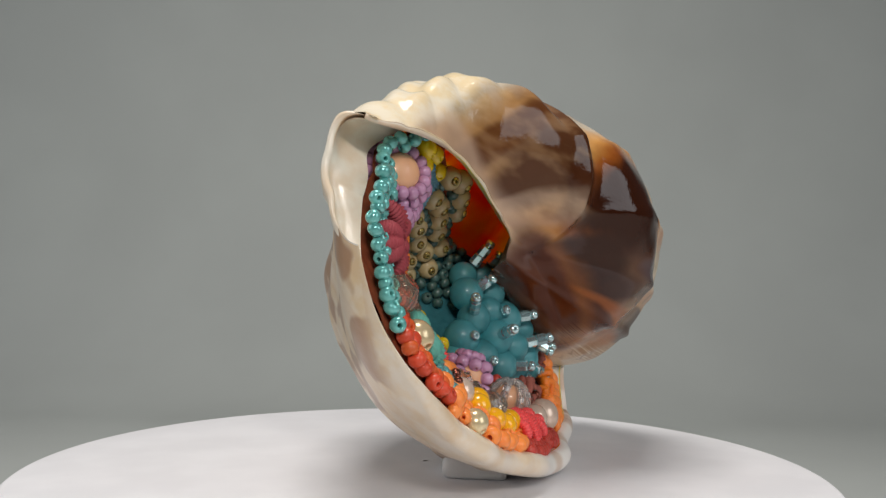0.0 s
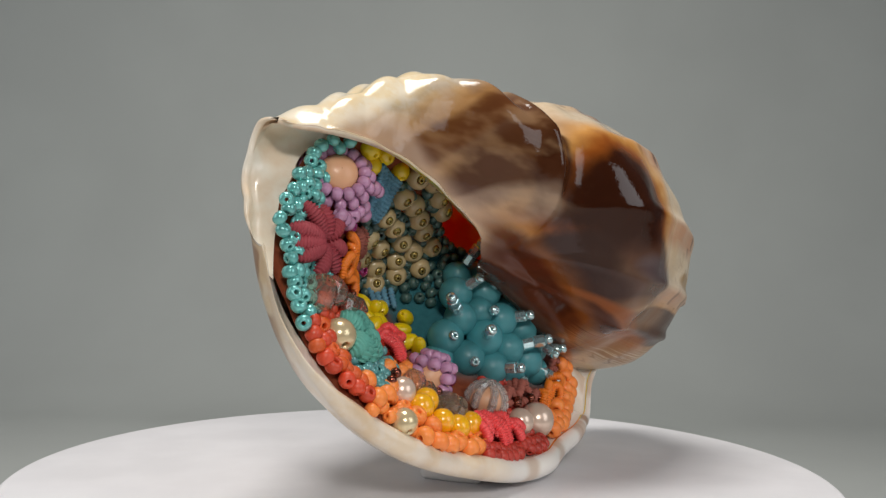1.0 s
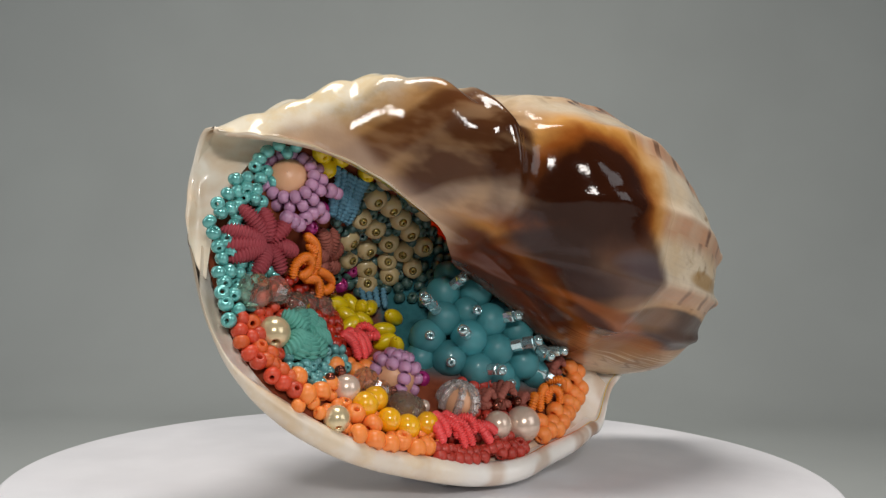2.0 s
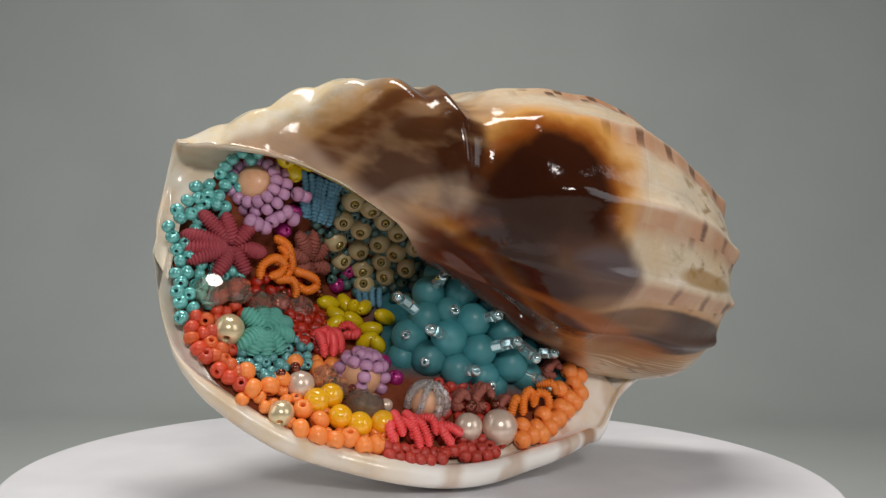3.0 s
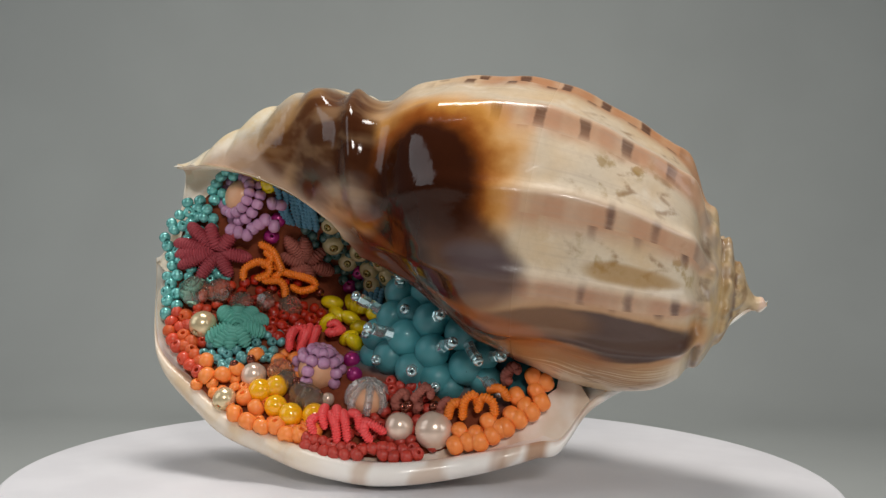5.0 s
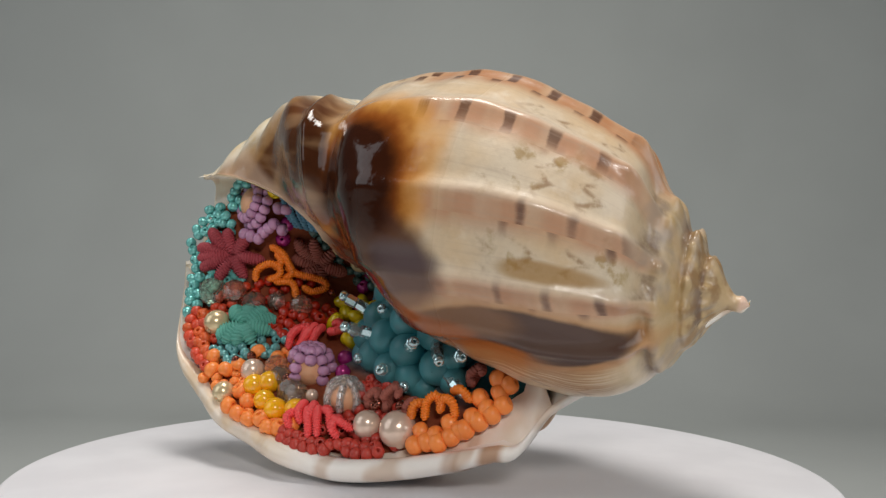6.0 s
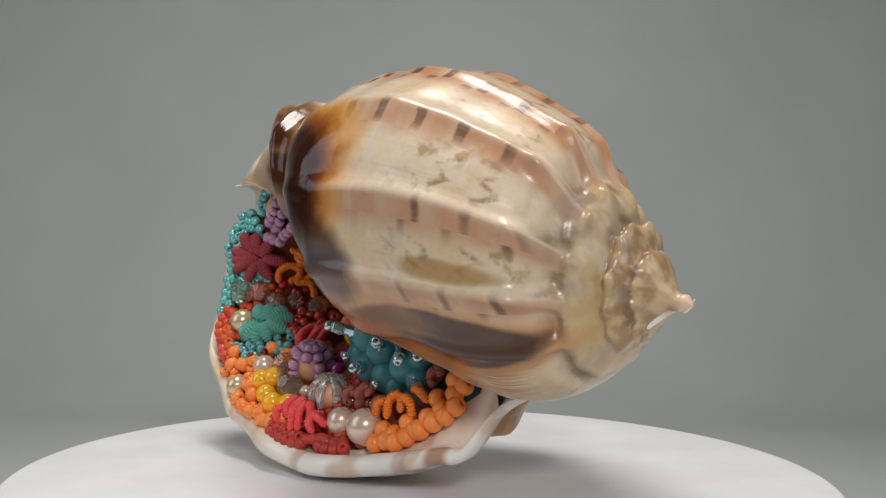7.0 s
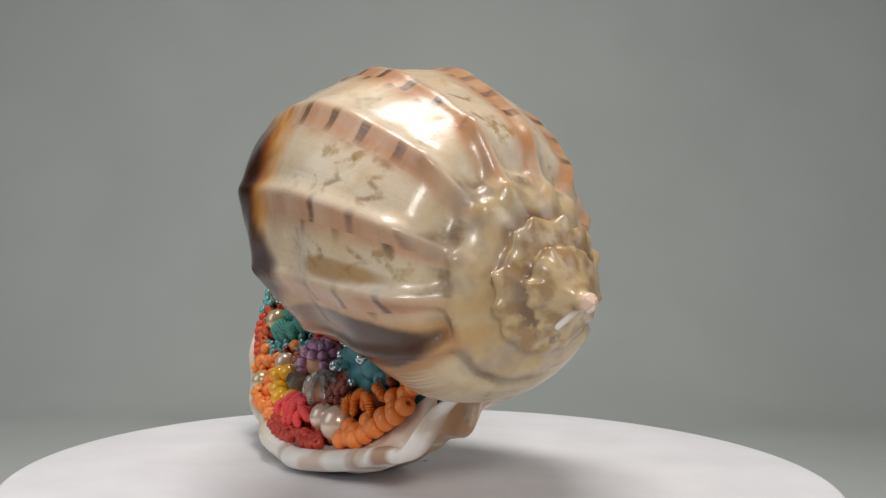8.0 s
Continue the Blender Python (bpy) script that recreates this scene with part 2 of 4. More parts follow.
def mat_shell():
    """Harp shell: u of the map is the angle round the axis, v the way along it; ribs are in the second map."""
    k = Mat("shell", 0.25, spec=0.5, coat=0.3)
    uv = k.node("ShaderNodeUVMap", uv_map="shell").outputs[0]
    sep = k.node("ShaderNodeSeparateXYZ")
    k.link(uv, sep.inputs[0])
    u, v = sep.outputs[0], sep.outputs[1]
    inside = k.math("GREATER_THAN", u, 1.5)
    psi = k.math("MULTIPLY", k.math("SUBTRACT", u, k.math("MULTIPLY", inside, 3.0)), 360.0)
    s = k.math("MULTIPLY", v, 100.0)
    rib = k.node("ShaderNodeSeparateXYZ")
    k.link(k.node("ShaderNodeUVMap", uv_map="ribs").outputs[0], rib.inputs[0])
    ribm, crestm = rib.outputs[0], rib.outputs[1]
    idx = k.math("ROUND", k.math("DIVIDE", psi, 26.0))
    obj = k.coords()
    n1, n2, n3 = k.noise(obj, 70, 3), k.noise(obj, 240, 4, 0.6), k.noise(obj, 900, 3)
    warp = k.math("ADD", k.math("MULTIPLY", k.math("SUBTRACT", n1, 0.5), 1.5), k.math("MULTIPLY", k.math("SUBTRACT", n2, 0.5), 0.35))

    def blob(cs, cp, rs, rp, lo, hi, rough=1.0):
        """A soft stain round (cs, cp) with an uneven edge."""
        a = k.math("POWER", k.math("ABSOLUTE", k.math("DIVIDE", k.math("SUBTRACT", s, cs), rs)), 2.0)
        b = k.math("POWER", k.math("ABSOLUTE", k.math("DIVIDE", k.math("SUBTRACT", psi, cp), rp)), 2.0)
        val = k.math("ADD", k.math("SUBTRACT", 1.0, k.math("ADD", a, b)), k.math("MULTIPLY", warp, rough))
        return k.ramp01(val, lo, hi)

    def band(x, a, b, c, e):
        return k.math("MULTIPLY", k.ramp01(x, a, b), k.math("SUBTRACT", 1.0, k.ramp01(x, c, e)))

    col = k.mix(k.ramp01(n1, 0.35, 0.65), (0.66, 0.48, 0.29), (0.68, 0.57, 0.43))
    col = k.mix(k.math("MULTIPLY", k.ramp01(n2, 0.45, 0.75), 0.6), col, (0.80, 0.71, 0.58))
    # chevrons between the ribs
    tri = k.math("ABSOLUTE", k.math("SUBTRACT", k.math("FRACT", k.math("ADD", k.math("DIVIDE", psi, 7.5), k.math("MULTIPLY", n2, 0.6))), 0.5))
    zig = k.math("FRACT", k.math("DIVIDE", k.math("ADD", s, k.math("ADD", k.math("MULTIPLY", tri, 5.0), k.math("MULTIPLY", n1, 3.0))), 6.2))
    tent = k.math("MULTIPLY", band(zig, 0.30, 0.47, 0.50, 0.68), k.math("SUBTRACT", 1.0, ribm))
    tent = k.math("MULTIPLY", k.math("MULTIPLY", tent, k.ramp01(n2, 0.46, 0.62)), band(s, 13, 17, 27, 36))
    col = k.mix(k.math("MULTIPLY", tent, 0.75), col, (0.26, 0.13, 0.05))
    olive = k.math("MULTIPLY", k.ramp01(n2, 0.52, 0.66), k.math("MULTIPLY", k.ramp01(n1, 0.45, 0.62), band(s, 2, 6, 26, 42)))
    col = k.mix(k.math("MULTIPLY", olive, 0.85), col, (0.34, 0.21, 0.06))
    col = k.mix(k.math("MULTIPLY", band(s, 1.5, 4, 11, 16), k.math("ADD", 0.3, k.math("MULTIPLY", k.ramp01(n2, 0.42, 0.6), 0.5))), col, (0.52, 0.40, 0.22))
    turn = k.math("MULTIPLY", k.math("MULTIPLY", k.math("SUBTRACT", psi, 30.0), 0.06), k.math("MULTIPLY", k.ramp01(s, 1, 27), k.math("SUBTRACT", 1.0, k.ramp01(s, 30, 60))))
    q = k.math("SUBTRACT", s, turn)
    # pink-brown ribbons along the ribs with dark dashes
    ribbon = k.math("MULTIPLY", ribm, k.math("MULTIPLY", k.ramp01(q, 8, 13), k.math("SUBTRACT", 1.0, k.ramp01(s, 44, 58))))
    tone = k.noise(k.math("ADD", k.math("MULTIPLY", s, 0.16), k.math("MULTIPLY", idx, 7.3)), 1.0, 1.0)
    col = k.mix(k.math("MULTIPLY", ribbon, k.math("ADD", 0.6, k.math("MULTIPLY", k.ramp01(tone, 0.35, 0.6), 0.4))), col, k.mix(k.ramp01(psi, 45, 80), (0.54, 0.29, 0.17), (0.46, 0.20, 0.08)))
    phase = k.math("FRACT", k.math("ADD", k.math("DIVIDE", s, 6.4), k.math("ADD", k.math("MULTIPLY", idx, 0.31), k.math("MULTIPLY", n2, 0.25))))
    dash = k.math("MULTIPLY", band(phase, 0.38, 0.50, 0.54, 0.66), k.math("POWER", ribm, 0.8))
    dash = k.math("MULTIPLY", dash, k.math("MULTIPLY", band(s, 12, 15, 26, 32), k.math("SUBTRACT", 1.0, k.ramp01(psi, 30, 46))))
    col = k.mix(k.math("MULTIPLY", dash, k.math("ADD", 0.45, k.math("MULTIPLY", k.ramp01(n1, 0.40, 0.56), 0.4))), col, (0.12, 0.055, 0.04))
    dots = k.math("MULTIPLY", band(phase, 0.56, 0.63, 0.80, 0.87), k.math("MULTIPLY", k.math("POWER", ribm, 3.0), k.ramp01(psi, 30, 48)))
    dots = k.math("MULTIPLY", dots, band(s, 16, 20, 50, 60))
    col = k.mix(k.math("MULTIPLY", dots, 0.9), col, (0.09, 0.035, 0.02))
    crest = k.math("MULTIPLY", crestm, band(s, 10, 15, 60, 72))
    col = k.mix(k.math("MULTIPLY", crest, 0.55), col, (0.82, 0.69, 0.53))
    col = k.mix(k.math("MULTIPLY", k.ramp01(n3, 0.35, 0.8), 0.12), col, (0.30, 0.20, 0.12))
    # ochre spire, colour darkened in the pits between the rib ends and in grooves
    col = k.mix(k.math("MULTIPLY", band(q, 1.5, 3.0, 9.5, 12.0), k.math("ADD", 0.25, k.math("MULTIPLY", k.ramp01(n2, 0.30, 0.70), 0.6))), col, (0.50, 0.34, 0.16))
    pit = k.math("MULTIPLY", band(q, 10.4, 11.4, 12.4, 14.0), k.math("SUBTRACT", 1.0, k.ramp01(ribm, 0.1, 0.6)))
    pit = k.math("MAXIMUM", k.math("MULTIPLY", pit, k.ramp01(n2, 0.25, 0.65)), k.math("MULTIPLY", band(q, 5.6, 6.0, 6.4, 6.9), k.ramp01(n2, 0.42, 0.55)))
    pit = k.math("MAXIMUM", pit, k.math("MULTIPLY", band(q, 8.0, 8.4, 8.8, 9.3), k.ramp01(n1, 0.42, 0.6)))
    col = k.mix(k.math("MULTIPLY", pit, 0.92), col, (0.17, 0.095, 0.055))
    mott = k.math("MULTIPLY", band(q, 3.0, 5.0, 12.0, 15.0), k.ramp01(k.noise(obj, 260, 2.0), 0.42, 0.68))
    col = k.mix(k.math("MULTIPLY", mott, 0.7), col, (0.36, 0.28, 0.22))
    mott = k.math("MULTIPLY", band(q, 1.8, 3.0, 7.0, 10.0), k.ramp01(k.noise(obj, 420, 2.0), 0.42, 0.66))
    col = k.mix(k.math("MULTIPLY", mott, 0.8), col, (0.30, 0.17, 0.07))
    col = k.mix(k.ramp01(q, 1.7, 1.0), col, (0.80, 0.56, 0.43))
    lines = k.node("ShaderNodeCombineXYZ")
    k.put(lines.inputs[0], k.math("MULTIPLY", psi, 0.9))
    k.put(lines.inputs[1], k.math("MULTIPLY", s, 0.05))
    fine = k.noise(lines.outputs[0], 1.0, 3.0)
    col = k.mix(k.math("MULTIPLY", k.math("MULTIPLY", k.ramp01(fine, 0.50, 0.70), band(s, 12, 18, 46, 60)), 0.22), col, (0.46, 0.34, 0.25))
    # the back is flushed with pink-brown between the ribs
    flush = k.math("MULTIPLY", band(psi, 72, 100, 190, 220), band(s, 14, 20, 54, 66))
    col = k.mix(k.math("MULTIPLY", k.math("MULTIPLY", flush, k.ramp01(n2, 0.36, 0.60)), 0.6), col, (0.50, 0.29, 0.16))
    # white outer lip with tan blotches
    lipm = k.ramp01(psi, 271, 280)
    blot = k.math("FRACT", k.math("ADD", k.math("DIVIDE", s, 11.5), k.math("MULTIPLY", n1, 1.1)))
    lipc = k.mix(k.math("MULTIPLY", band(blot, 0.45, 0.60, 0.68, 0.86), 0.6), (0.90, 0.86, 0.80), (0.54, 0.36, 0.23))
    streak = k.math("MAXIMUM", band(s, 29.0, 30.5, 32.0, 33.5), k.math("MULTIPLY", band(s, 35.0, 36.0, 37.0, 38.5), 0.6))
    lipc = k.mix(k.math("MULTIPLY", streak, 0.85), lipc, (0.40, 0.20, 0.09))
    col = k.mix(lipm, col, lipc)
    rear = k.math("MULTIPLY", k.ramp01(psi, 120, 150), k.math("SUBTRACT", 1.0, lipm))
    bands = k.noise(k.math("ADD", k.math("MULTIPLY", s, 0.2), k.math("MULTIPLY", idx, 0.6)), 1.0, 1.0)
    col = k.mix(k.math("MULTIPLY", k.math("MULTIPLY", k.math("MULTIPLY", rear, k.ramp01(s, 16, 24)), k.ramp01(bands, 0.44, 0.52)), 0.8), col, (0.50, 0.28, 0.15))
    # yellowish front end, columella and callus stains
    col = k.mix(k.math("MULTIPLY", k.ramp01(s, 58, 72), 0.75), col, k.mix(k.ramp01(n2, 0.4, 0.6), (0.70, 0.53, 0.33), (0.72, 0.60, 0.46)))
    col = k.mix(k.math("MULTIPLY", blob(56, 20, 17.5, 30, -0.35, 0.45, 1.0), 0.92), col, (0.66, 0.30, 0.05))
    col = k.mix(k.math("MULTIPLY", blob(55, 19, 15, 26, -0.1, 0.5, 1.0), 0.95), col, (0.24, 0.055, 0.006))
    col = k.mix(k.math("MULTIPLY", blob(50, -9, 15, 22, -0.1, 0.4, 0.4), 0.95), col, (0.085, 0.036, 0.022))
    col = k.mix(k.math("MULTIPLY", blob(77, 50, 17, 26, -0.3, 0.5, 0.8), 0.85), col, (0.44, 0.22, 0.075))
    col = k.mix(k.math("MULTIPLY", blob(72, 40, 9, 25, -0.2, 0.5, 0.45), 0.95), col, (0.065, 0.017, 0.004))
    col = k.mix(k.math("MULTIPLY", blob(83, 58, 18, 16, -0.3, 0.6, 0.35), 0.9), col, (0.14, 0.068, 0.038))
    col = k.mix(k.math("MULTIPLY", blob(86, 60, 11, 8, -0.3, 0.5, 0.8), 0.6), col, (0.50, 0.25, 0.075))
    col = k.mix(k.math("MULTIPLY", blob(81, 52, 10, 7, -0.2, 0.6, 0.8), 0.9), col, (0.12, 0.038, 0.009))
    col = k.mix(k.math("MULTIPLY", blob(22, 0, 6.5, 4, -0.3, 0.7, 1.3), 0.75), col, (0.36, 0.19, 0.045))
    col = k.mix(blob(54, 18, 12, 22, 0.0, 0.65, 1.0), col, (0.034, 0.008, 0.0022))
    col = k.mix(blob(66, 30, 5, 22, 0.0, 0.7, 1.0), col, (0.045, 0.011, 0.0025))
    col = k.mix(k.math("MULTIPLY", blob(26, -29, 18, 16, -0.3, 0.3, 0.5), 0.8), col, (0.48, 0.24, 0.09))
    col = k.mix(k.math("MULTIPLY", blob(27, -28, 17, 14, 0.0, 0.28, 0.35), 0.95), col, (0.055, 0.024, 0.018))
    col = k.mix(k.math("MULTIPLY", blob(42, -3, 6.0, 5.5, -0.4, 0.9, 1.2), 0.6), col, (0.10, 0.08, 0.095))
    col = k.mix(k.math("MULTIPLY", blob(45, -42, 24, 13, -0.2, 0.35, 0.5), 0.85), col, (0.38, 0.12, 0.022))
    col = k.mix(blob(52, -44, 15, 13, -0.1, 0.5, 0.7), col, (0.10, 0.020, 0.006))
    col = k.mix(blob(54, -20, 12, 15, -0.1, 0.5, 0.5), col, (0.040, 0.012, 0.005))
    col = k.mix(k.math("MULTIPLY", blob(75, 14, 13, 13, -0.2, 0.5, 0.5), 0.6), col, (0.52, 0.37, 0.26))
    col = k.mix(k.math("MULTIPLY", blob(36, -22, 11, 10, -0.3, 0.5, 0.8), 0.35), col, (0.42, 0.21, 0.09))
    col = k.mix(k.math("MULTIPLY", blob(46, -34, 15, 13, -0.3, 0.3, 0.5), 0.85), col, (0.30, 0.085, 0.018))
    col = k.mix(k.math("MULTIPLY", blob(50, -36, 13, 11, -0.1, 0.4, 0.6), 0.95), col, (0.060, 0.015, 0.006))
    # growth streaks along the glazed canopy
    way = k.node("ShaderNodeCombineXYZ")
    for i, (axis, scale) in enumerate(((AXIS, 16.0), (FRONT, 230.0), (UP, 300.0))):
        dot = k.node("ShaderNodeVectorMath", operation="DOT_PRODUCT")
        k.link(obj, dot.inputs[0])
        dot.inputs[1].default_value = axis
        k.put(way.inputs[i], k.math("MULTIPLY", dot.outputs["Value"], scale))
    streaks = k.noise(way.outputs[0], 1.0, 2.5, 0.5)
    over = k.math("MULTIPLY", band(s, 58, 66, 96, 104), band(psi, -30, -8, 60, 84))
    col = k.mix(k.math("MULTIPLY", k.math("MULTIPLY", over, k.ramp01(streaks, 0.40, 0.70)), 0.45), col, (0.10, 0.035, 0.014))
    col = k.mix(k.math("MULTIPLY", k.math("MULTIPLY", over, k.ramp01(streaks, 0.54, 0.28)), 0.3), col, (0.55, 0.33, 0.17))
    col = k.mix(k.math("MULTIPLY", blob(57, -8, 8, 17, -0.1, 0.5, 0.6), 0.95), col, (0.035, 0.011, 0.006))
    # red-brown stain along the free edge of the columella, with an amber fringe
    free = k.math("SUBTRACT", psi, k.math("ADD", -52.0, k.math("MULTIPLY", k.math("SUBTRACT", s, 42.0), 1.95)))
    free = k.math("ADD", free, k.math("MULTIPLY", warp, 9.0))
    reach = band(s, 32, 37, 64, 74)
    col = k.mix(k.math("MULTIPLY", k.math("MULTIPLY", band(free, -90, -80, 7, 18), reach), 0.5), col, (0.36, 0.12, 0.025))
    col = k.mix(k.math("MULTIPLY", k.math("MULTIPLY", band(free, -90, -80, 3, 10), reach), 0.92), col, (0.085, 0.020, 0.008))
    # amber and brown lines under the body whorl
    under = k.math("MULTIPLY", band(psi, -66, -56, -44, -36), band(s, 12, 18, 40, 46))
    col = k.mix(k.math("MULTIPLY", k.math("MULTIPLY", under, k.ramp01(fine, 0.36, 0.56)), 0.85), col, (0.40, 0.19, 0.07))
    # pale pink border along the canopy's free edge
    free = k.math("SUBTRACT", psi, k.math("ADD", 8.0, k.math("MULTIPLY", k.math("SUBTRACT", s, 70.0), 2.75)))
    free = k.math("ADD", free, k.math("MULTIPLY", warp, 5.0))
    col = k.mix(k.math("MULTIPLY", k.math("MULTIPLY", band(free, -30, -20, -2, 6), band(s, 66, 72, 96, 102)), 0.55), col, (0.66, 0.46, 0.33))
    # pale crest over the canopy
    crown = k.math("MULTIPLY", k.ramp01(k.math("ADD", s, k.math("MULTIPLY", warp, 6.0)), 60, 70), band(k.math("ADD", psi, k.math("MULTIPLY", warp, 16.0)), 58, 80, 140, 190))
    col = k.mix(k.math("MULTIPLY", crown, 0.75), col, k.mix(k.ramp01(n2, 0.38, 0.62), (0.84, 0.68, 0.42), (0.86, 0.78, 0.62)))
    # brown spots on the back
    back = k.math("MULTIPLY", band(psi, 175, 200, 268, 278), k.ramp01(s, 44, 52))
    cell = k.noise(obj, 150, 1.5)
    col = k.mix(k.math("MULTIPLY", k.math("MULTIPLY", back, k.ramp01(cell, 0.50, 0.58)), 0.85), col, (0.34, 0.18, 0.10))
    col = k.mix(k.math("MULTIPLY", blob(28, 267, 6, 4.5, -0.2, 0.6, 0.6), 0.75), col, (0.42, 0.21, 0.09))
    # inside wall; deep amber is brightened in colour for light coming through the shell
    amber = k.mix(k.ramp01(n1, 0.4, 0.62), (1.0, 0.64, 0.10), (0.85, 0.28, 0.03))
    deep = k.math("MULTIPLY", k.math("SUBTRACT", 1.0, k.ramp01(psi, 175, 225)), k.math("SUBTRACT", 1.0, k.ramp01(s, 84, 97)))
    pale = k.mix(k.ramp01(n2, 0.4, 0.6), (0.84, 0.73, 0.58), (0.76, 0.57, 0.41))
    pale = k.mix(k.ramp01(psi, 245, 268), pale, (0.90, 0.85, 0.78))
    wall = k.mix(deep, pale, amber)
    col = k.mix(inside, col, wall)
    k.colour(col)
    k.put(k.b.inputs["Subsurface Weight"], k.math("MULTIPLY", k.math("MULTIPLY", inside, deep), 0.9))
    k.b.inputs["Subsurface Radius"].default_value = (1.0, 0.55, 0.2)
    k.b.inputs["Subsurface Scale"].default_value = 0.012
    glaze = k.math("MULTIPLY", k.ramp01(s, 34, 50), k.math("SUBTRACT", 1.0, k.ramp01(psi, 70, 120)))
    k.put(k.b.inputs["Roughness"], k.math("SUBTRACT", 0.30, k.math("MULTIPLY", glaze, 0.22)))
    k.put(k.b.inputs["Coat Weight"], k.math("SUBTRACT", 0.12, k.math("MULTIPLY", glaze, 0.07)))
    k.put(k.b.inputs["Specular IOR Level"], k.math("SUBTRACT", 0.5, k.math("MULTIPLY", glaze, 0.15)))
    grain = k.math("ADD", k.math("MULTIPLY", n3, 0.5), k.math("MULTIPLY", n2, 0.8))
    k.bump(grain, 0.22, 0.0004)
    return k.m


# ---- setting ----
def backdrop():
    prof = [(-0.9, -0.045), (0.34, -0.045)]
    for i in range(1, 13):
        u = i / 12 * math.pi / 2
        prof.append((0.34 + 0.17 * math.sin(u), 0.125 - 0.17 * math.cos(u)))
    prof.append((0.51, 0.85))
    xs = np.linspace(-0.9, 0.9, 9)
    pts = np.array([[(x, y, z) for x in xs] for y, z in prof])
    me = grid_mesh("backdrop", pts)
    me.materials.append(mat_backdrop())
    tagged(new("backdrop", me), "seamless grey paper sweep behind the turntable", "backdrop", kind="structure")


def turntable():
    root = new("turntable")
    tagged(root, "white round display turntable turning slowly", "turntable")
    rad, bev = 0.0708, 0.0012
    prof = [(0.0005, 0.0)] + [(r, 0.0) for r in np.linspace(0.01, rad - bev, 8)]
    prof += [(rad - bev + bev * math.sin(u), -bev + bev * math.cos(u)) for u in np.linspace(0.2, math.pi / 2, 6)]
    side = [(rad, -0.0013), (rad, -0.0080), (rad - 0.002, -0.0095), (0.0005, -0.0095)]
    ang = np.linspace(0, 2 * math.pi, 192, endpoint=False)
    pts = np.array([[(r * math.cos(u), r * math.sin(u), z) for u in ang] for r, z in prof])
    white = mat_disc()
    part("top_plate", grid_mesh("top_plate", pts, True), white, root, "smooth white round plate")
    pts = np.array([[(r * math.cos(u), r * math.sin(u), z) for u in ang] for r, z in side])
    part("edge_band", grid_mesh("edge_band", pts, True), white, root)
    prof = [(0.0005, -0.0098), (0.058, -0.0098), (0.060, -0.012), (0.060, -0.043), (0.058, -0.045), (0.0005, -0.045)]
    pts = np.array([[(r * math.cos(u), r * math.sin(u), z) for u in ang] for r, z in prof])
    base = new("motor_housing", grid_mesh("motor_housing", pts, True))
    base.data.materials.append(white)
    tagged(base, "white round motor housing under the turning plate", "motor housing")
    return root


def harp_shell():
    root = new("decorated_seashell")
    tagged(root, "glossy cream and brown harp seashell lined with colourful beadwork", "seashell")
    pts, psi, s, side = shell_points()
    off = np.stack([psi - p - 3.0 * np.sin(s * 0.06) for p in RIBS])
    nearest = np.abs(off + 3.0).argmin(0)
    gap = np.take_along_axis(off, nearest[None], 0)[0]
    ribbon = smooth(gap, -12.0, -5.0) * (1 - smooth(gap, -2.0, 4.0))
    crest = smooth(gap, -1.5, 2.0) * (1 - smooth(gap, 2.2, 6.5))
    part("shell", grid_mesh("shell", pts, True, uv=(psi / 360 + side, s / 100), uv2=(ribbon, crest)), mat_shell(), root, "ribbed cream, pink and dark brown glazed shell")
    return root


def prop():
    """The little block that keeps the shell from rolling."""
    bm = bmesh.new()
    bmesh.ops.create_cube(bm, size=1.0)
    for v in bm.verts:
        v.co = Vector((8.2 + v.co.x * 10.5, -10.4 + v.co.y * 10.0 - v.co.x * 1.3, 2.45 + v.co.z * 4.9)) * MM
    bmesh.ops.bevel(bm, geom=list(bm.edges), offset=0.0011, segments=4, affect="EDGES", profile=0.6)
    for f in bm.faces:
        f.smooth = True
    for v in bm.verts:
        v.co += Vector((noise.noise(v.co * 300), noise.noise(v.co * 300 + Vector((7, 0, 0))), 0)) * 0.0004
    me = bpy.data.meshes.new("prop_block")
    bm.to_mesh(me)
    bm.free()
    k = Mat("white_putty", 0.5, spec=0.4)
    n = k.noise(k.coords(), 400, 3)
    k.colour(k.mix(n, (0.80, 0.77, 0.72), (0.88, 0.86, 0.83)))
    k.bump(n, 0.2, 0.0003)
    me.materials.append(k.m)
    ob = new("prop_block", me)
    tagged(ob, "small white rounded putty block propping up the seashell", "support block")
    return ob


backdrop()
PROP = prop()
PLATE = turntable()
SHELL = harp_shell()


# ---- beadwork: where each kind lies, mm along the shell's axis and up ----
TEAL_BORDER = ((94.0, 7.5), (96.4, 7.0), (97.7, 5.8), (98.5, 4.5), (99.0, 3.1), (97.1, 2.9), (98.0, 1.4), (100.4, 0.8), (102.3, 0.0), (100.3, -0.8), (98.7, -0.6), (101.6, -1.7), (98.8, -2.1), (103.1, -2.5), (104.3, -4.3), (102.2, -4.4), (103.6, -5.4), (105.0, -7.1), (104.1, -8.5), (102.0, -9.1), (103.1, -10.3), (102.3, -11.9), (101.1, -10.8), (100.9, -13.4), (102.5, -13.9), (101.5, -15.1), (101.7, -16.6), (99.9, -16.6), (101.0, -18.1), (99.0, -18.6), (100.4, -20.3), (94.9, 6.3))
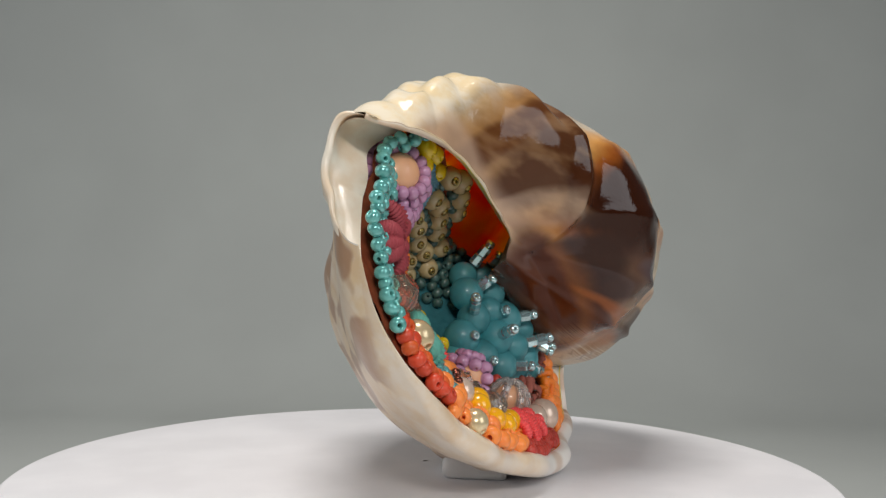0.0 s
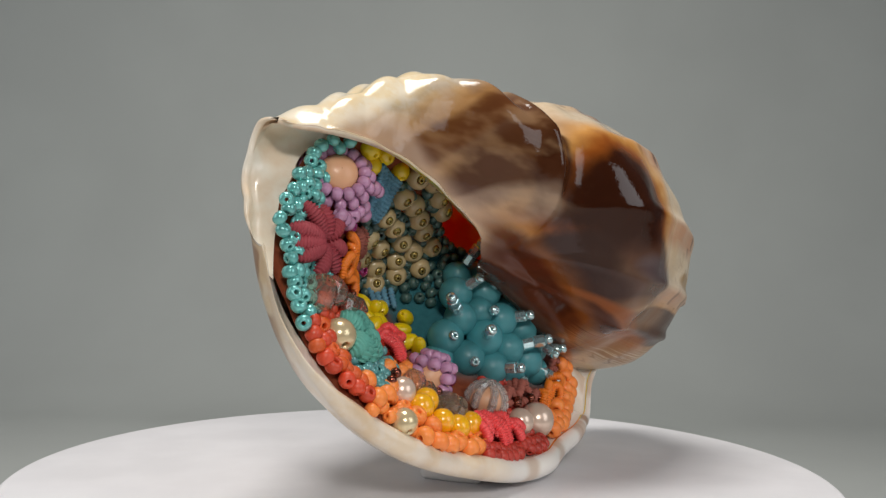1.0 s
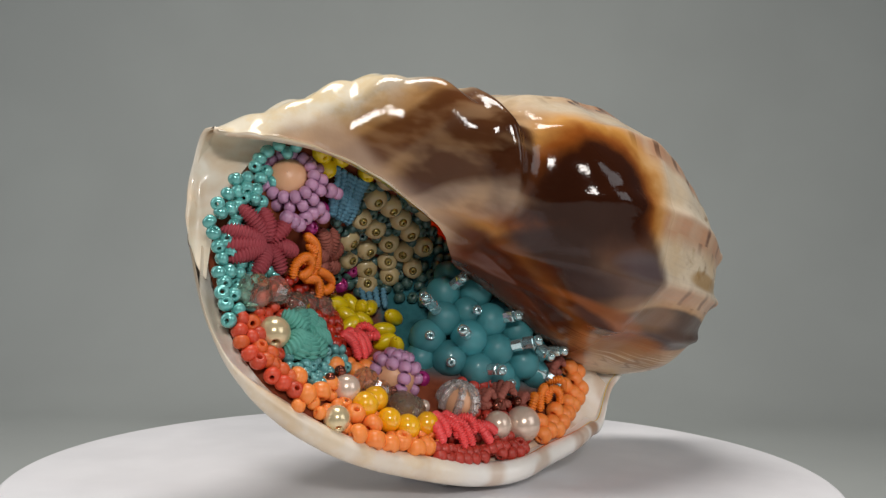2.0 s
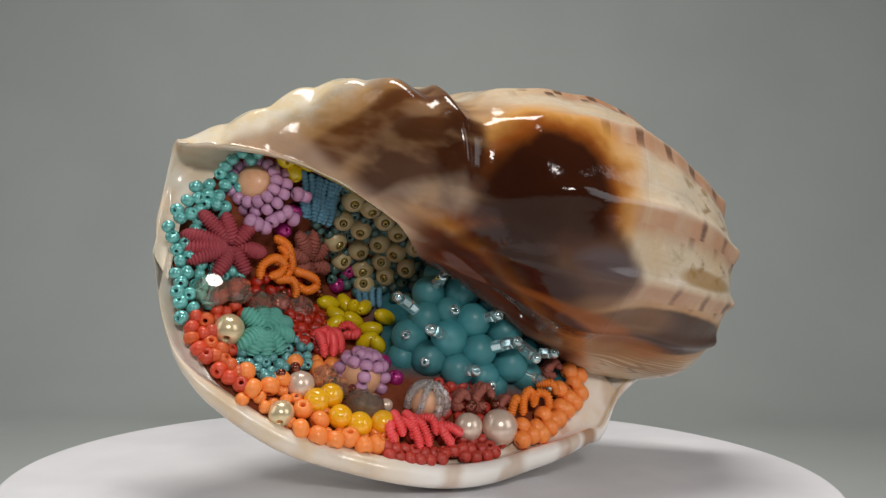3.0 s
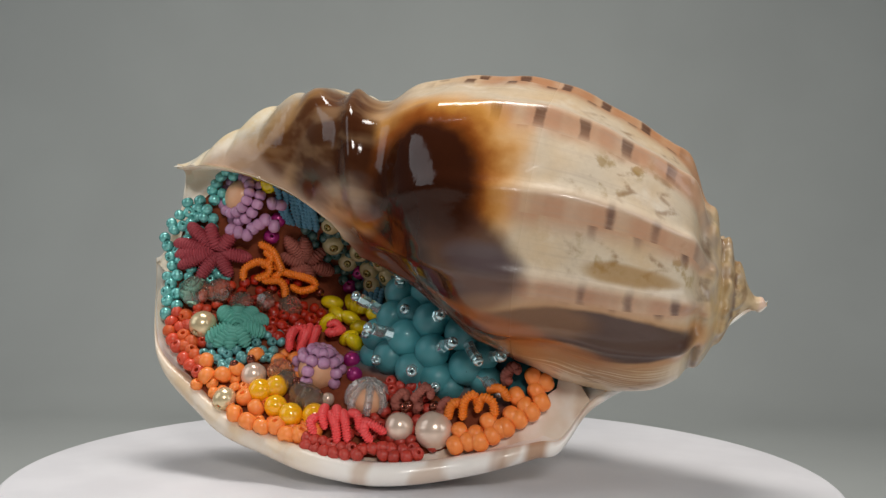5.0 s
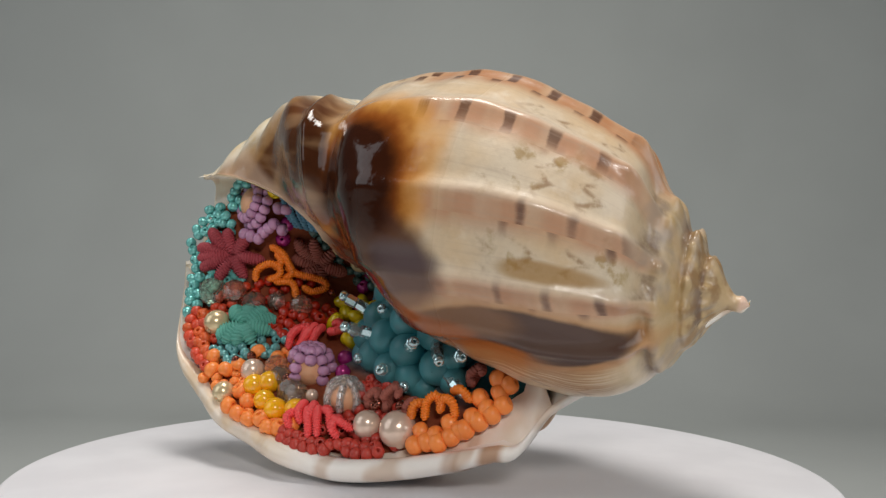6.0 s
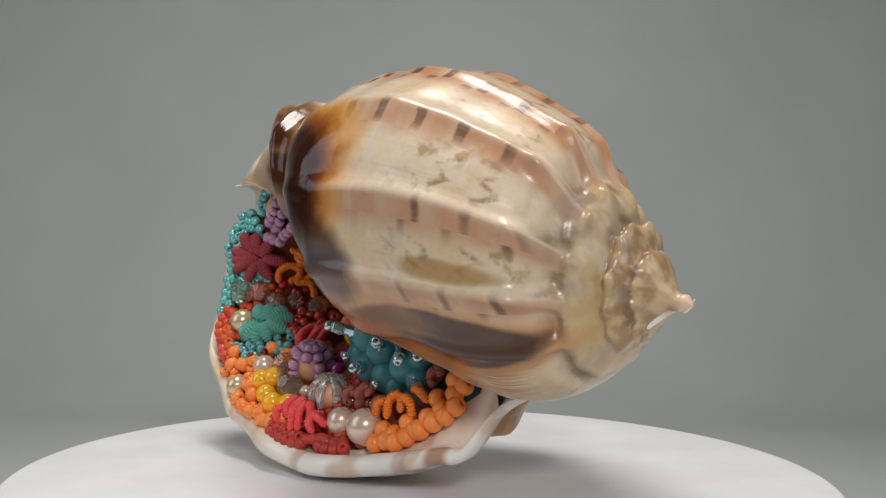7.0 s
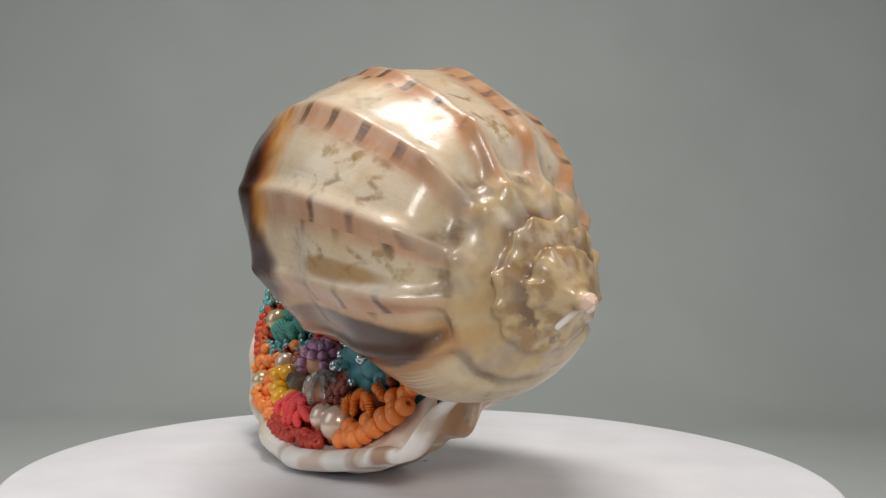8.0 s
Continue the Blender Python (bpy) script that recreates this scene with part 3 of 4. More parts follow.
LILAC_STAR = ((96.3, 4.5), (95.2, 4.6), (94.2, 4.4), (92.8, 4.0), (91.0, 3.2), (97.2, -0.2), (96.2, -0.8), (94.9, -1.2), (93.1, -1.3), (91.8, -1.0), (90.7, -0.6), (88.8, -1.4), (87.8, -0.4), (86.4, -1.2), (89.8, -2.4), (90.7, -3.8), (92.1, -3.6), (93.3, -3.4), (89.9, 4.5), (88.9, 3.4), (90.6, 5.3), (91.5, 6.1), (92.7, 6.5), (93.8, 6.6), (86.7, 2.8), (85.4, 2.8), (88.0, 2.4), (89.3, 2.0))
YELLOW_TOP = ((89.5, 7.4), (87.6, 5.6), (85.8, 7.7), (79.9, 7.0))
MAGENTA = ((86.9, -3.5), (85.9, -0.3), (74.0, -10.2), (72.6, -7.4), (64.8, -23.8), (66.7, -21.8))
WOOD = ((76.5, 4.0), (73.2, 3.5), (69.9, 2.1), (76.9, 0.6), (73.3, -0.1), (77.0, -2.9), (69.1, -1.7), (72.2, -3.5), (74.6, -5.7), (70.3, -6.4), (67.5, -4.6), (69.3, -9.0), (66.1, -6.9), (65.8, -2.6), (66.8, 0.8), (76.3, 7.2), (73.0, 7.6), (69.4, 5.9), (65.8, 4.6), (63.2, -5.0), (62.8, -1.0))
RED_BORDER = ((98.7, -21.5), (96.8, -20.1), (98.5, -19.8), (98.4, -23.0), (96.8, -22.1), (95.6, -23.3), (97.1, -24.3), (94.5, -24.9), (95.8, -25.2), (93.2, -25.4), (93.7, -26.9), (92.1, -26.1), (92.0, -27.7), (90.8, -26.9), (90.2, -28.4), (93.8, -24.0), (95.7, -21.6))
RED_INNER = ((83.5, -17.2), (81.9, -17.3), (80.2, -17.6), (78.8, -18.6), (82.9, -18.7), (81.3, -19.1), (79.9, -19.8), (82.3, -20.3), (80.8, -21.0), (79.1, -20.6), (83.9, -20.2), (77.8, -17.3))
ORANGE_LEFT = ((89.7, -26.7), (88.4, -28.8), (85.9, -28.2), (84.2, -27.0), (80.5, -30.7), (80.7, -33.3), (77.8, -31.9), (78.0, -33.9), (75.4, -34.2), (73.1, -33.6), (70.8, -34.5), (68.7, -34.0), (66.8, -33.2), (78.3, -24.7), (75.8, -24.0), (82.3, -24.4))
ORANGE_RIGHT = ((43.8, -30.5), (41.0, -28.4), (39.5, -26.3), (37.5, -26.8), (36.2, -24.6), (34.3, -22.8), (42.0, -29.6), (43.7, -28.5), (36.1, -21.6), (40.2, -29.2), (38.5, -28.0), (36.7, -26.4), (35.0, -24.8), (33.3, -23.4), (32.0, -21.6), (33.2, -20.2), (34.0, -18.2), (32.0, -18.6))
AMBER = ((78.5, -29.4), (76.2, -28.4), (74.7, -31.1), (71.6, -31.8), (67.8, -31.1))
LIME = ((75.9, -13.9), (72.4, -13.4), (74.1, -15.8), (70.9, -14.1), (68.9, -13.5), (74.8, -17.7), (71.0, -16.2), (68.1, -17.2), (65.5, -14.6), (69.0, -19.3), (67.3, -19.7))
COPPER = ((89.3, -15.1), (85.6, -14.1), (78.6, -12.5), (82.4, -25.5), (73.6, -24.9), (69.9, -26.0), (52.8, -26.8), (45.6, -25.7), (48.6, -26.0), (53.2, -27.2), (73.0, -27.4), (84.6, -26.6))
DARK_RED = ((67.4, -34.3), (66.0, -34.4), (64.5, -34.4), (62.9, -34.4), (61.3, -34.5), (59.7, -34.3), (57.9, -34.0), (66.9, -35.3), (65.4, -35.4), (63.7, -35.5), (62.1, -35.4), (60.4, -35.3), (56.4, -33.6), (54.9, -33.2), (53.4, -33.1), (51.6, -32.9), (50.0, -32.4), (54.4, -34.1), (52.6, -34.0), (50.7, -33.6), (49.2, -32.9), (58.5, -34.9))
TEAL_SEED = ((84.5, -21.5), (83.4, -22.5), (82.4, -21.0), (81.2, -21.9), (80.2, -23.2), (81.8, -23.5), (83.5, -23.9), (84.7, -24.9), (85.9, -24.1), (86.9, -25.0), (88.0, -24.7), (88.2, -26.0), (87.1, -26.6), (85.9, -26.1), (84.8, -26.3), (83.8, -25.3), (82.5, -24.8), (81.1, -24.5), (80.0, -24.3), (86.5, -27.1), (85.4, -27.2), (89.4, -25.5), (90.8, -25.6), (80.8, -20.6), (79.8, -21.7))
BALLS = ((61.4, -8.1), (55.4, -6.7), (61.7, -13.0), (53.3, -11.8), (57.5, -16.0), (47.1, -13.0), (51.6, -17.3), (55.0, -21.6), (45.2, -18.9), (49.9, -22.2), (64.0, -17.1), (60.3, -20.4), (49.5, -8.9), (57.9, -10.9), (42.6, -16.2), (59.6, -4.1), (54.3, -3.1), (54.0, -25.0), (47.6, -23.6), (41.6, -20.6), (64.4, -21.2))
STEMS = ((-0.5, 3.4), (1.0, 2.9), (5.6, 2.2), (-2.9, 1.7), (4.6, 0.7), (-3.6, -2.9), (-3.6, 2.2), (-1.4, 0.5), (-5.6, -2.2), (-1.0, -2.0), (3.0, 0.4), (3.0, -1.2), (-2.0, 4.0), (0.5, 0.5), (-4.0, 1.0), (0.0, 5.0), (-1.0, 5.0))
STEM_TUBES = (1, 2, 2, 1, 2, 2, 2, 1, 2, 0, 0, 0, 1, 0, 1, 2, 1)


def bed(s, y):
    """How far to the front the embroidered lining's surface stands, in mm."""
    u, v = (s - 70) / 20, (y + 15) / 15
    return 1.4 + 0.32 * u - 4.13 * v + 0.38 * u * u + 0.05 * u * v + 2.91 * v * v - 15.92 * np.exp(-(((s - 72) / 15) ** 2) - ((y + 10) / 12) ** 2) - 3.6 * np.exp(-(((s - 98) / 6) ** 2) - ((y - 5) / 5) ** 2) - 2.0 * np.exp(-(((s - 81) / 6) ** 2) - ((y - 5) / 5) ** 2) - 6.5 * np.exp(-(((s - 57) / 8) ** 2) - ((y - 4) / 6) ** 2) - 1.2 * np.exp(-(((s - 74) / 5) ** 2) - ((y + 18) / 5) ** 2)


def mound(s, y):
    """The same for the crowd of frosted blue balls."""
    return 5.5 - 0.035 * max(s - 51, 0) ** 2 - 0.012 * max(46 - s, 0) ** 2 - 0.03 * (y + 18) ** 2


def bed_normal(s, y, fn=bed):
    h = 1.2
    n = np.array([-(fn(s + h, y) - fn(s - h, y)) / (2 * h), 1.0, -(fn(s, y + h) - fn(s, y - h)) / (2 * h)])
    n = np.array([n[0] * 0.7, n[1], n[2] * 0.7])
    return Vector((n @ FRAME).tolist()).normalized()


def spot(s, y, lift=0.0, fn=bed):
    """A place lift mm proud of the lining."""
    return at(s, float(fn(s, y)), y) + bed_normal(s, y, fn) * lift * MM


def seat(place, axis, size=1.0, spin=0.0):
    q = Vector(axis).to_track_quat("Z", "Y")
    return Matrix.LocRotScale(place, q, (size, size, size)) @ Matrix.Rotation(spin, 4, "Z")


# ---- bead shapes, radius 1 mm unless said ----
def lathe(name, prof, n=16, flat=False):
    ang = np.linspace(0, 2 * math.pi, n, endpoint=False)
    pts = np.array([[(r * math.cos(u), r * math.sin(u), z) for u in ang] for r, z in prof]) * MM
    me = grid_mesh(name, pts, True)
    if flat:
        me.polygons.foreach_set("use_smooth", [False] * len(me.polygons))
    return me


def donut_profile(hole, half, n=10, power=0.8):
    """A drilled bead: round outside, a straight hole, softly rounded mouths."""
    prof = [(hole, -half * 0.75)]
    for i in range(n + 1):
        u = -math.pi / 2 + math.pi * i / n
        prof.append((hole + (1 - hole) * max(0.12, math.cos(u) ** power), half * math.sin(u)))
    prof += [(hole, half * 0.75), (hole, -half * 0.75)]
    return prof


SHAPES = {}


def shape(kind, material):
    """One shared mesh for each kind and material."""
    key = (kind, material.name)
    if key not in SHAPES:
        if kind == "seed":
            me = lathe("seed_bead", donut_profile(0.25, 0.80), 16)
        elif kind == "round":
            me = lathe("round_bead", donut_profile(0.16, 0.97, 14, 1.0), 22)
        elif kind == "wood":
            me = lathe("wood_bead", donut_profile(0.30, 0.85, 12), 20)
        elif kind == "oval":
            me = lathe("oval_bead", [(r, z * 1.65) for r, z in donut_profile(0.1, 0.97, 12, 1.0)], 16)
        elif kind == "cube":
            me = lathe("square_bead", [(0.4, -0.8), (0.95, -0.85), (1.1, -0.7), (1.1, 0.7), (0.95, 0.85), (0.4, 0.8), (0.4, -0.8)], 6, True)
        elif kind == "tube":
            me = lathe("tube_bead", [(0.5, -0.86), (0.82, -0.9), (0.95, -0.78), (0.95, 0.78), (0.82, 0.9), (0.5, 0.86), (0.5, -0.86)], 7, True)
        elif kind == "crystal":
            me = lathe("crystal_bead", [(0.05, -0.86), (0.45, -0.86), (0.86, -0.42), (1.0, -0.04), (1.0, 0.04), (0.86, 0.42), (0.45, 0.86), (0.05, 0.86)], 9, True)
        elif kind == "egg":
            me = lathe("cabochon", [(max(0.02, math.cos(u)), math.sin(u)) for u in np.linspace(-math.pi / 2, math.pi / 2, 17)], 26)
        me.materials.append(material)
        SHAPES[key] = me
    return SHAPES[key]


def adopt(ob, owner):
    """Make ob, placed on the turntable, a piece of another part."""
    m = ob.matrix_basis.copy()
    ob.parent = owner
    ob.matrix_basis = owner.matrix_basis.inverted() @ m
    return ob


def put(kind, material, parent, s, y, size, lift=None, tilt=0.5, name=None, fn=bed, axis=None, label=""):
    n = bed_normal(s, y, fn)
    if axis is None:
        lean = Vector((random.uniform(-1, 1), random.uniform(-1, 1), random.uniform(-1, 1)))
        axis = lean - n * lean.dot(n) * 0.75 if kind == "seed" and random.random() < 0.62 else n + lean * min(tilt, 0.7)
    ob = part(name or kind + "_bead", shape(kind, material), None, parent, label)
    place = spot(s, y, -0.55 * size if lift is None else lift, fn)
    ob.matrix_basis = seat(place, axis, size * random.uniform(0.95, 1.05), random.uniform(0, 6))
    return ob


def cord(name, path, rad, material, parent, pitch=0.42, depth=0.2, taper=0.0, around=10, label=""):
    """A cord wound with thread along a path (metres): fine ridges across it; taper rounds it off into a lobe."""
    pts = [Vector(p) for p in path]
    dens = []
    for i in range(len(pts) - 1):
        p0, p1, p2, p3 = pts[max(i - 1, 0)], pts[i], pts[i + 1], pts[min(i + 2, len(pts) - 1)]
        for k in range(24):
            t = k / 24
            dens.append(0.5 * ((2 * p1) + (p2 - p0) * t + (2 * p0 - 5 * p1 + 4 * p2 - p3) * t * t + (3 * p1 - p0 - 3 * p2 + p3) * t ** 3))
    dens.append(pts[-1])
    run = [0.0]
    for p, q in zip(dens[:-1], dens[1:]):
        run.append(run[-1] + (q - p).length)
    total = run[-1]
    rings = max(6, int(total / (pitch * MM) * 4))
    out = []
    side = None
    j = 0
    for i in range(rings + 1):
        d = total * i / rings
        while j < len(run) - 2 and run[j + 1] < d:
            j += 1
        k = (d - run[j]) / max(run[j + 1] - run[j], 1e-9)
        p = dens[j].lerp(dens[j + 1], min(max(k, 0), 1))
        tan = (dens[j + 1] - dens[j]).normalized()
        if side is None:
            side = tan.orthogonal().normalized()
        side = (side - tan * side.dot(tan)).normalized()
        up = tan.cross(side)
        u = i / rings
        r = rad * (1 - depth * (0.5 + 0.5 * math.cos(2 * math.pi * d / (pitch * MM))))
        endr = min(1.0, math.sqrt(max(0.0, min(u, 1 - u) * total / (rad * MM))) + 0.08)
        r *= lerp(endr, math.sin(math.pi * min(max(u * 0.9 + 0.08, 0), 1)) ** 0.6, taper)
        skew = 0.12 * rad * MM
        out.append([p + (side * math.cos(a) + up * math.sin(a)) * (r * MM) + tan * (skew * math.sin(a)) for a in np.linspace(0, 2 * math.pi, around, endpoint=False)])
    return part(name, grid_mesh(name, np.array(out), True), material, parent, label)


def on_bed(points, lift=0.3, arch=0.0):
    n = len(points)
    return [spot(s, y, lift + arch * math.sin(math.pi * i / max(n - 1, 1))) for i, (s, y) in enumerate(points)]


def lining_low(s):
    return float(spline((29, 34, 38, 42, 48, 55, 65, 75, 84, 90, 95, 100, 104), (-20, -25, -28.8, -31.6, -34.6, -36.6, -37.6, -36.8, -35.2, -32.6, -29.4, -22.6, -12.0), s))


def lining_high(s):
    return float(spline((29, 34, 45, 60, 75, 90, 95, 99, 104), (-13, -12, -5, 2.6, 8.0, 10.5, 8.4, 4.0, -5.0), s))


def lining(root):
    """The cloth under the beads, tucked against the shell's inner wall."""
    rows = []
    for s in np.linspace(30.0, 103.6, 90):
        low, high = lining_low(s) + 1.7, lining_high(s)
        row = []
        for v in np.linspace(0, 1, 70):
            y = low + (high - low) * v
            edge = 0.3 * (1 - smooth(v, 0, 0.05)) + smooth(s, 100.5, 103.6) + (1 - smooth(s, 30, 33))
            x = float(bed(s, y)) - 1.7 - 1.6 * min(edge, 1.2) + 0.25 * noise.noise((s * 0.8, y * 0.8, 0.0))
            row.append(to_place(s, max(x, -17.5), y))
        rows.append(row)
    k = Mat("felt", 0.9, spec=0.15)
    n = k.noise(k.coords(), 900, 4)
    dot = k.node("ShaderNodeVectorMath", operation="DOT_PRODUCT")
    k.link(k.coords(), dot.inputs[0])
    dot.inputs[1].default_value = AXIS
    along = k.math("ADD", k.math("MULTIPLY", dot.outputs["Value"], 1000.0), -float(APEX.dot(AXIS)))
    patch = k.ramp01(k.math("ADD", along, k.math("MULTIPLY", n, 3.0)), 71.0, 66.0)
    dot = k.node("ShaderNodeVectorMath", operation="DOT_PRODUCT")
    k.link(k.coords(), dot.inputs[0])
    dot.inputs[1].default_value = UP
    high = k.math("ADD", k.math("MULTIPLY", dot.outputs["Value"], 1000.0), -float(APEX.dot(UP)))
    patch = k.math("MULTIPLY", patch, k.ramp01(high, -25.0, -21.0))
    k.colour(k.mix(patch, k.mix(n, (0.15, 0.035, 0.018), (0.30, 0.075, 0.03)), k.mix(n, (0.02, 0.11, 0.13), (0.05, 0.20, 0.23))))
    k.bump(n, 0.6, 0.0002)
    part("lining", grid_mesh("lining", np.array(rows)), k.m, root, "rust-brown and teal felt ground of the embroidery")
    # bare shell between the lining and the notch at the front end
    strip = []
    for v in np.linspace(0, 1, 60):
        psi = math.radians(275 - 197 * v)
        sl = 103.4 - 10.0 * smooth(v, 0.45, 1.0)
        y = lerp(lining_low(103.4) - 1.5, lining_high(103.4), min(v / 0.45, 1.0)) if v < 0.45 else lining_high(sl)
        r = float(radius(106.2, math.degrees(psi), False)) - 0.3
        far = to_place(106.2, r * math.cos(psi), r * math.sin(psi))
        near = to_place(sl, float(bed(sl, y)) - 2.6, y)
        dip = np.array(FRONT) * -0.0012
        row = [near + (far - near) * t + dip * math.sin(math.pi * t) for t in np.linspace(0, 1, 8)]
        for ds, dr in ((106.8, 0.0), (107.1, 0.5), (106.9, 1.0), (106.3, 1.3), (105.4, 1.2), (104.6, 0.4)):
            hold = float(smooth(math.degrees(psi), 96, 125) * (1 - smooth(math.degrees(psi), 235, 266)))
            ds, dr = lerp(106.2, ds, hold), dr * hold
            rr = float(radius(min(ds, 106.4), math.degrees(psi), ds < 106)) - 0.3 + dr
            row.append(to_place(ds, rr * math.cos(psi), rr * math.sin(psi)))
        strip.append(row)
    c = Mat("bare_shell", 0.3, spec=0.5, coat=0.3)
    cn = c.noise(c.coords(), 160, 4)
    c.colour(c.mix(c.ramp01(cn, 0.35, 0.65), (0.90, 0.83, 0.71), (0.80, 0.64, 0.47)))
    c.bump(cn, 0.2, 0.0003)
    part("inner_lip", grid_mesh("inner_lip", np.array(strip)), c.m, root, "bare tan inner lip of the shell")

    # bare white band between the lining and the rim of the lip
    sheet = []
    ends = [(sl, lining_low(sl) + 1.8, 0.0) for sl in np.linspace(104.4, 30.2, 120)]
    ends += [(30.2, lerp(lining_low(30.2) + 1.8, lining_high(30.2), k), k) for k in np.linspace(0.05, 1, 16)]
    for sl, y, turned in ends:
        sf = lerp(sl, 27.5, 1 - smooth(sl, 30.0, 42.0)) if sl < 42 else sl
        sf = sf - 3.0 * turned
        psi = math.radians(float(end_angle(sf)) - 1.0)
        th = 1.0 + 2.7 * smooth(sf, 12, 44) - 3.5 * smooth(sf, 90, 105.5)
        r = float(radius(sf, math.degrees(psi), False)) - 0.92 * th
        far = to_place(sf, r * math.cos(psi), r * math.sin(psi))
        near = to_place(sl, float(bed(sl, y)) - 2.2 - 1.6 * smooth(sl, 98.0, 102.0), y)
        sheet.append([near + (far - near) * t + np.array(UP) * -0.0005 * math.sin(math.pi * t) for t in np.linspace(0, 1, 8)])
    w = Mat("white_lip", 0.25, spec=0.5, coat=0.3)
    wn = w.noise(w.coords(), 130, 4)
    along = w.node("ShaderNodeVectorMath", operation="DOT_PRODUCT")
    w.link(w.coords(), along.inputs[0])
    along.inputs[1].default_value = AXIS
    far_on = w.math("ADD", w.math("MULTIPLY", along.outputs["Value"], 1000.0), -float(APEX.dot(AXIS)))
    step = w.math("FRACT", w.math("ADD", w.math("DIVIDE", far_on, 11.5), w.math("MULTIPLY", w.noise(w.coords(), 70, 3), 1.1)))
    spots = w.math("MULTIPLY", w.ramp01(step, 0.45, 0.58), w.math("SUBTRACT", 1.0, w.ramp01(step, 0.70, 0.84)))
    pale = w.mix(w.ramp01(wn, 0.35, 0.7), (0.90, 0.86, 0.79), (0.80, 0.70, 0.57))
    w.colour(w.mix(w.math("MULTIPLY", spots, 0.55), pale, (0.56, 0.38, 0.24)))
    w.bump(wn, 0.15, 0.0003)
    part("lip_band", grid_mesh("lip_band", np.array(sheet)), w.m, root, "bare white inner band of the outer lip")


def beadwork(root):
    random.seed(7)
    lining(root)
    teal = bead_mat("teal_glass", (0.16, 0.50, 0.47), 0.18, 0.35, 0.25, 0.6)
    lilac = bead_mat("lilac_glass", (0.50, 0.26, 0.42), 0.2, 0, 0.2, 0.5, sss=0.3)
    peach = bead_mat("peach_stone", (0.78, 0.42, 0.24), 0.4, 0, 0.12, 0.1, sss=0.2)
    yellow = bead_mat("yellow_glass", (0.78, 0.56, 0.01), 0.18, 0, 0.15, 0.5)
    lime = bead_mat("lime_yellow_glass", (0.76, 0.56, 0.006), 0.24, 0, 0.12, 0.3, sss=0.15)
    magenta = bead_mat("magenta_pearl", (0.38, 0.02, 0.18), 0.22, 0.3, 0.2, 0.5)
    wood = bead_mat("tan_pearl_glass", (0.50, 0.395, 0.21), 0.26, 0, 0.15, 0.3)
    olive = bead_mat("olive_metal", (0.30, 0.23, 0.07), 0.22, 0.6, 0.3, 0.4)
    red = bead_mat("brick_red_glass", (0.60, 0.062, 0.022), 0.42, 0, 0.35, 0.15, sss=0.2)
    ruby = bead_mat("ruby_glass", (0.42, 0.022, 0.008), 0.2, 0, 0.3, 0.5)
    scarlet = bead_mat("orange_red_glass", (0.68, 0.11, 0.02), 0.45, 0, 0.25, 0.1, sss=0.2)
    orange = bead_mat("matte_orange_glass", (1.0, 0.27, 0.055), 0.38, 0, 0.12, 0.15, sss=0.2)
    amber = bead_mat("amber_yellow_glass", (1.0, 0.46, 0.008), 0.15, 0, 0.08, 0.6, sss=0.3)
    copper = bead_mat("copper_bead", (0.22, 0.05, 0.025), 0.15, 0.8, 0.2, 0.6)
    cherry = bead_mat("frosted_cherry_glass", (0.46, 0.045, 0.028), 0.4, 0, 0.3, 0.05, sss=0.3)
    pale = bead_mat("pale_teal_glass", (0.13, 0.36, 0.36), 0.15, 0.2, 0.3, 0.6)
    gold = bead_mat("gold_pearl", (0.74, 0.60, 0.36), 0.24, 0.45, 0.06, 0.4)
    pink = bead_mat("blush_pearl", (0.78, 0.60, 0.48), 0.26, 0.35, 0.06, 0.4)
    clear = bead_mat("clear_glass", (1.0, 0.93, 0.90), 0.05, 0, 0.04, 0.5, trans=0.78)
    crystal = bead_mat("champagne_crystal", (1.0, 0.88, 0.70), 0.05, 0.0, 0.05, 0.4, trans=0.92)
    blue = bead_mat("frosted_aqua_glass", (0.13, 0.56, 0.62), 0.45, 0, 0.25, 0.15, trans=0.62)
    silver = bead_mat("silver_lined_aqua", (0.60, 0.84, 0.90), 0.06, 0.6, 0.25, 1.0, trans=0.5)
    maroon = bead_mat("maroon_thread", (0.34, 0.045, 0.06), 0.65, 0, 0.25, 0.0)
    rose = bead_mat("rose_brown_thread", (0.30, 0.085, 0.06), 0.75, 0, 0.25, 0.0)
    coil = bead_mat("orange_cord", (0.82, 0.20, 0.012), 0.45, 0, 0.15, 0.1)
    coral = bead_mat("coral_cord", (0.90, 0.085, 0.085), 0.42, 0, 0.15, 0.1)
    greent = bead_mat("green_thread", (0.11, 0.38, 0.31), 0.6, 0, 0.25, 0.0)
    bluet = bead_mat("blue_thread", (0.10, 0.25, 0.35), 0.75, 0, 0.3, 0.0)

    # near-black teal: the shaded gaps between the tan beads, put into bead colour
    gap_dark = bead_mat("gap_dark_teal_glass", (0.05, 0.11, 0.10), 0.3, 0, 0.3, 0.3)

    # border of teal seed beads
    for s, y in TEAL_BORDER:
        put("seed", teal, root, s, y, 1.1, -0.1, 1.7)
    # lilac starfish over a peach stone
    stone = put("egg", peach, root, 93.7, 1.3, 2.3, -1.0, 0.1, "cabochon", label="smooth peach oval stone")
    stone.matrix_basis = stone.matrix_basis @ Matrix.Diagonal((1.0, 1.0, 0.62, 1))
    ring_n = (AXIS * 0.5 + FRONT * 0.85 + UP * 0.15).normalized()
    ring_c = at(93.8, -0.9, 3.0)
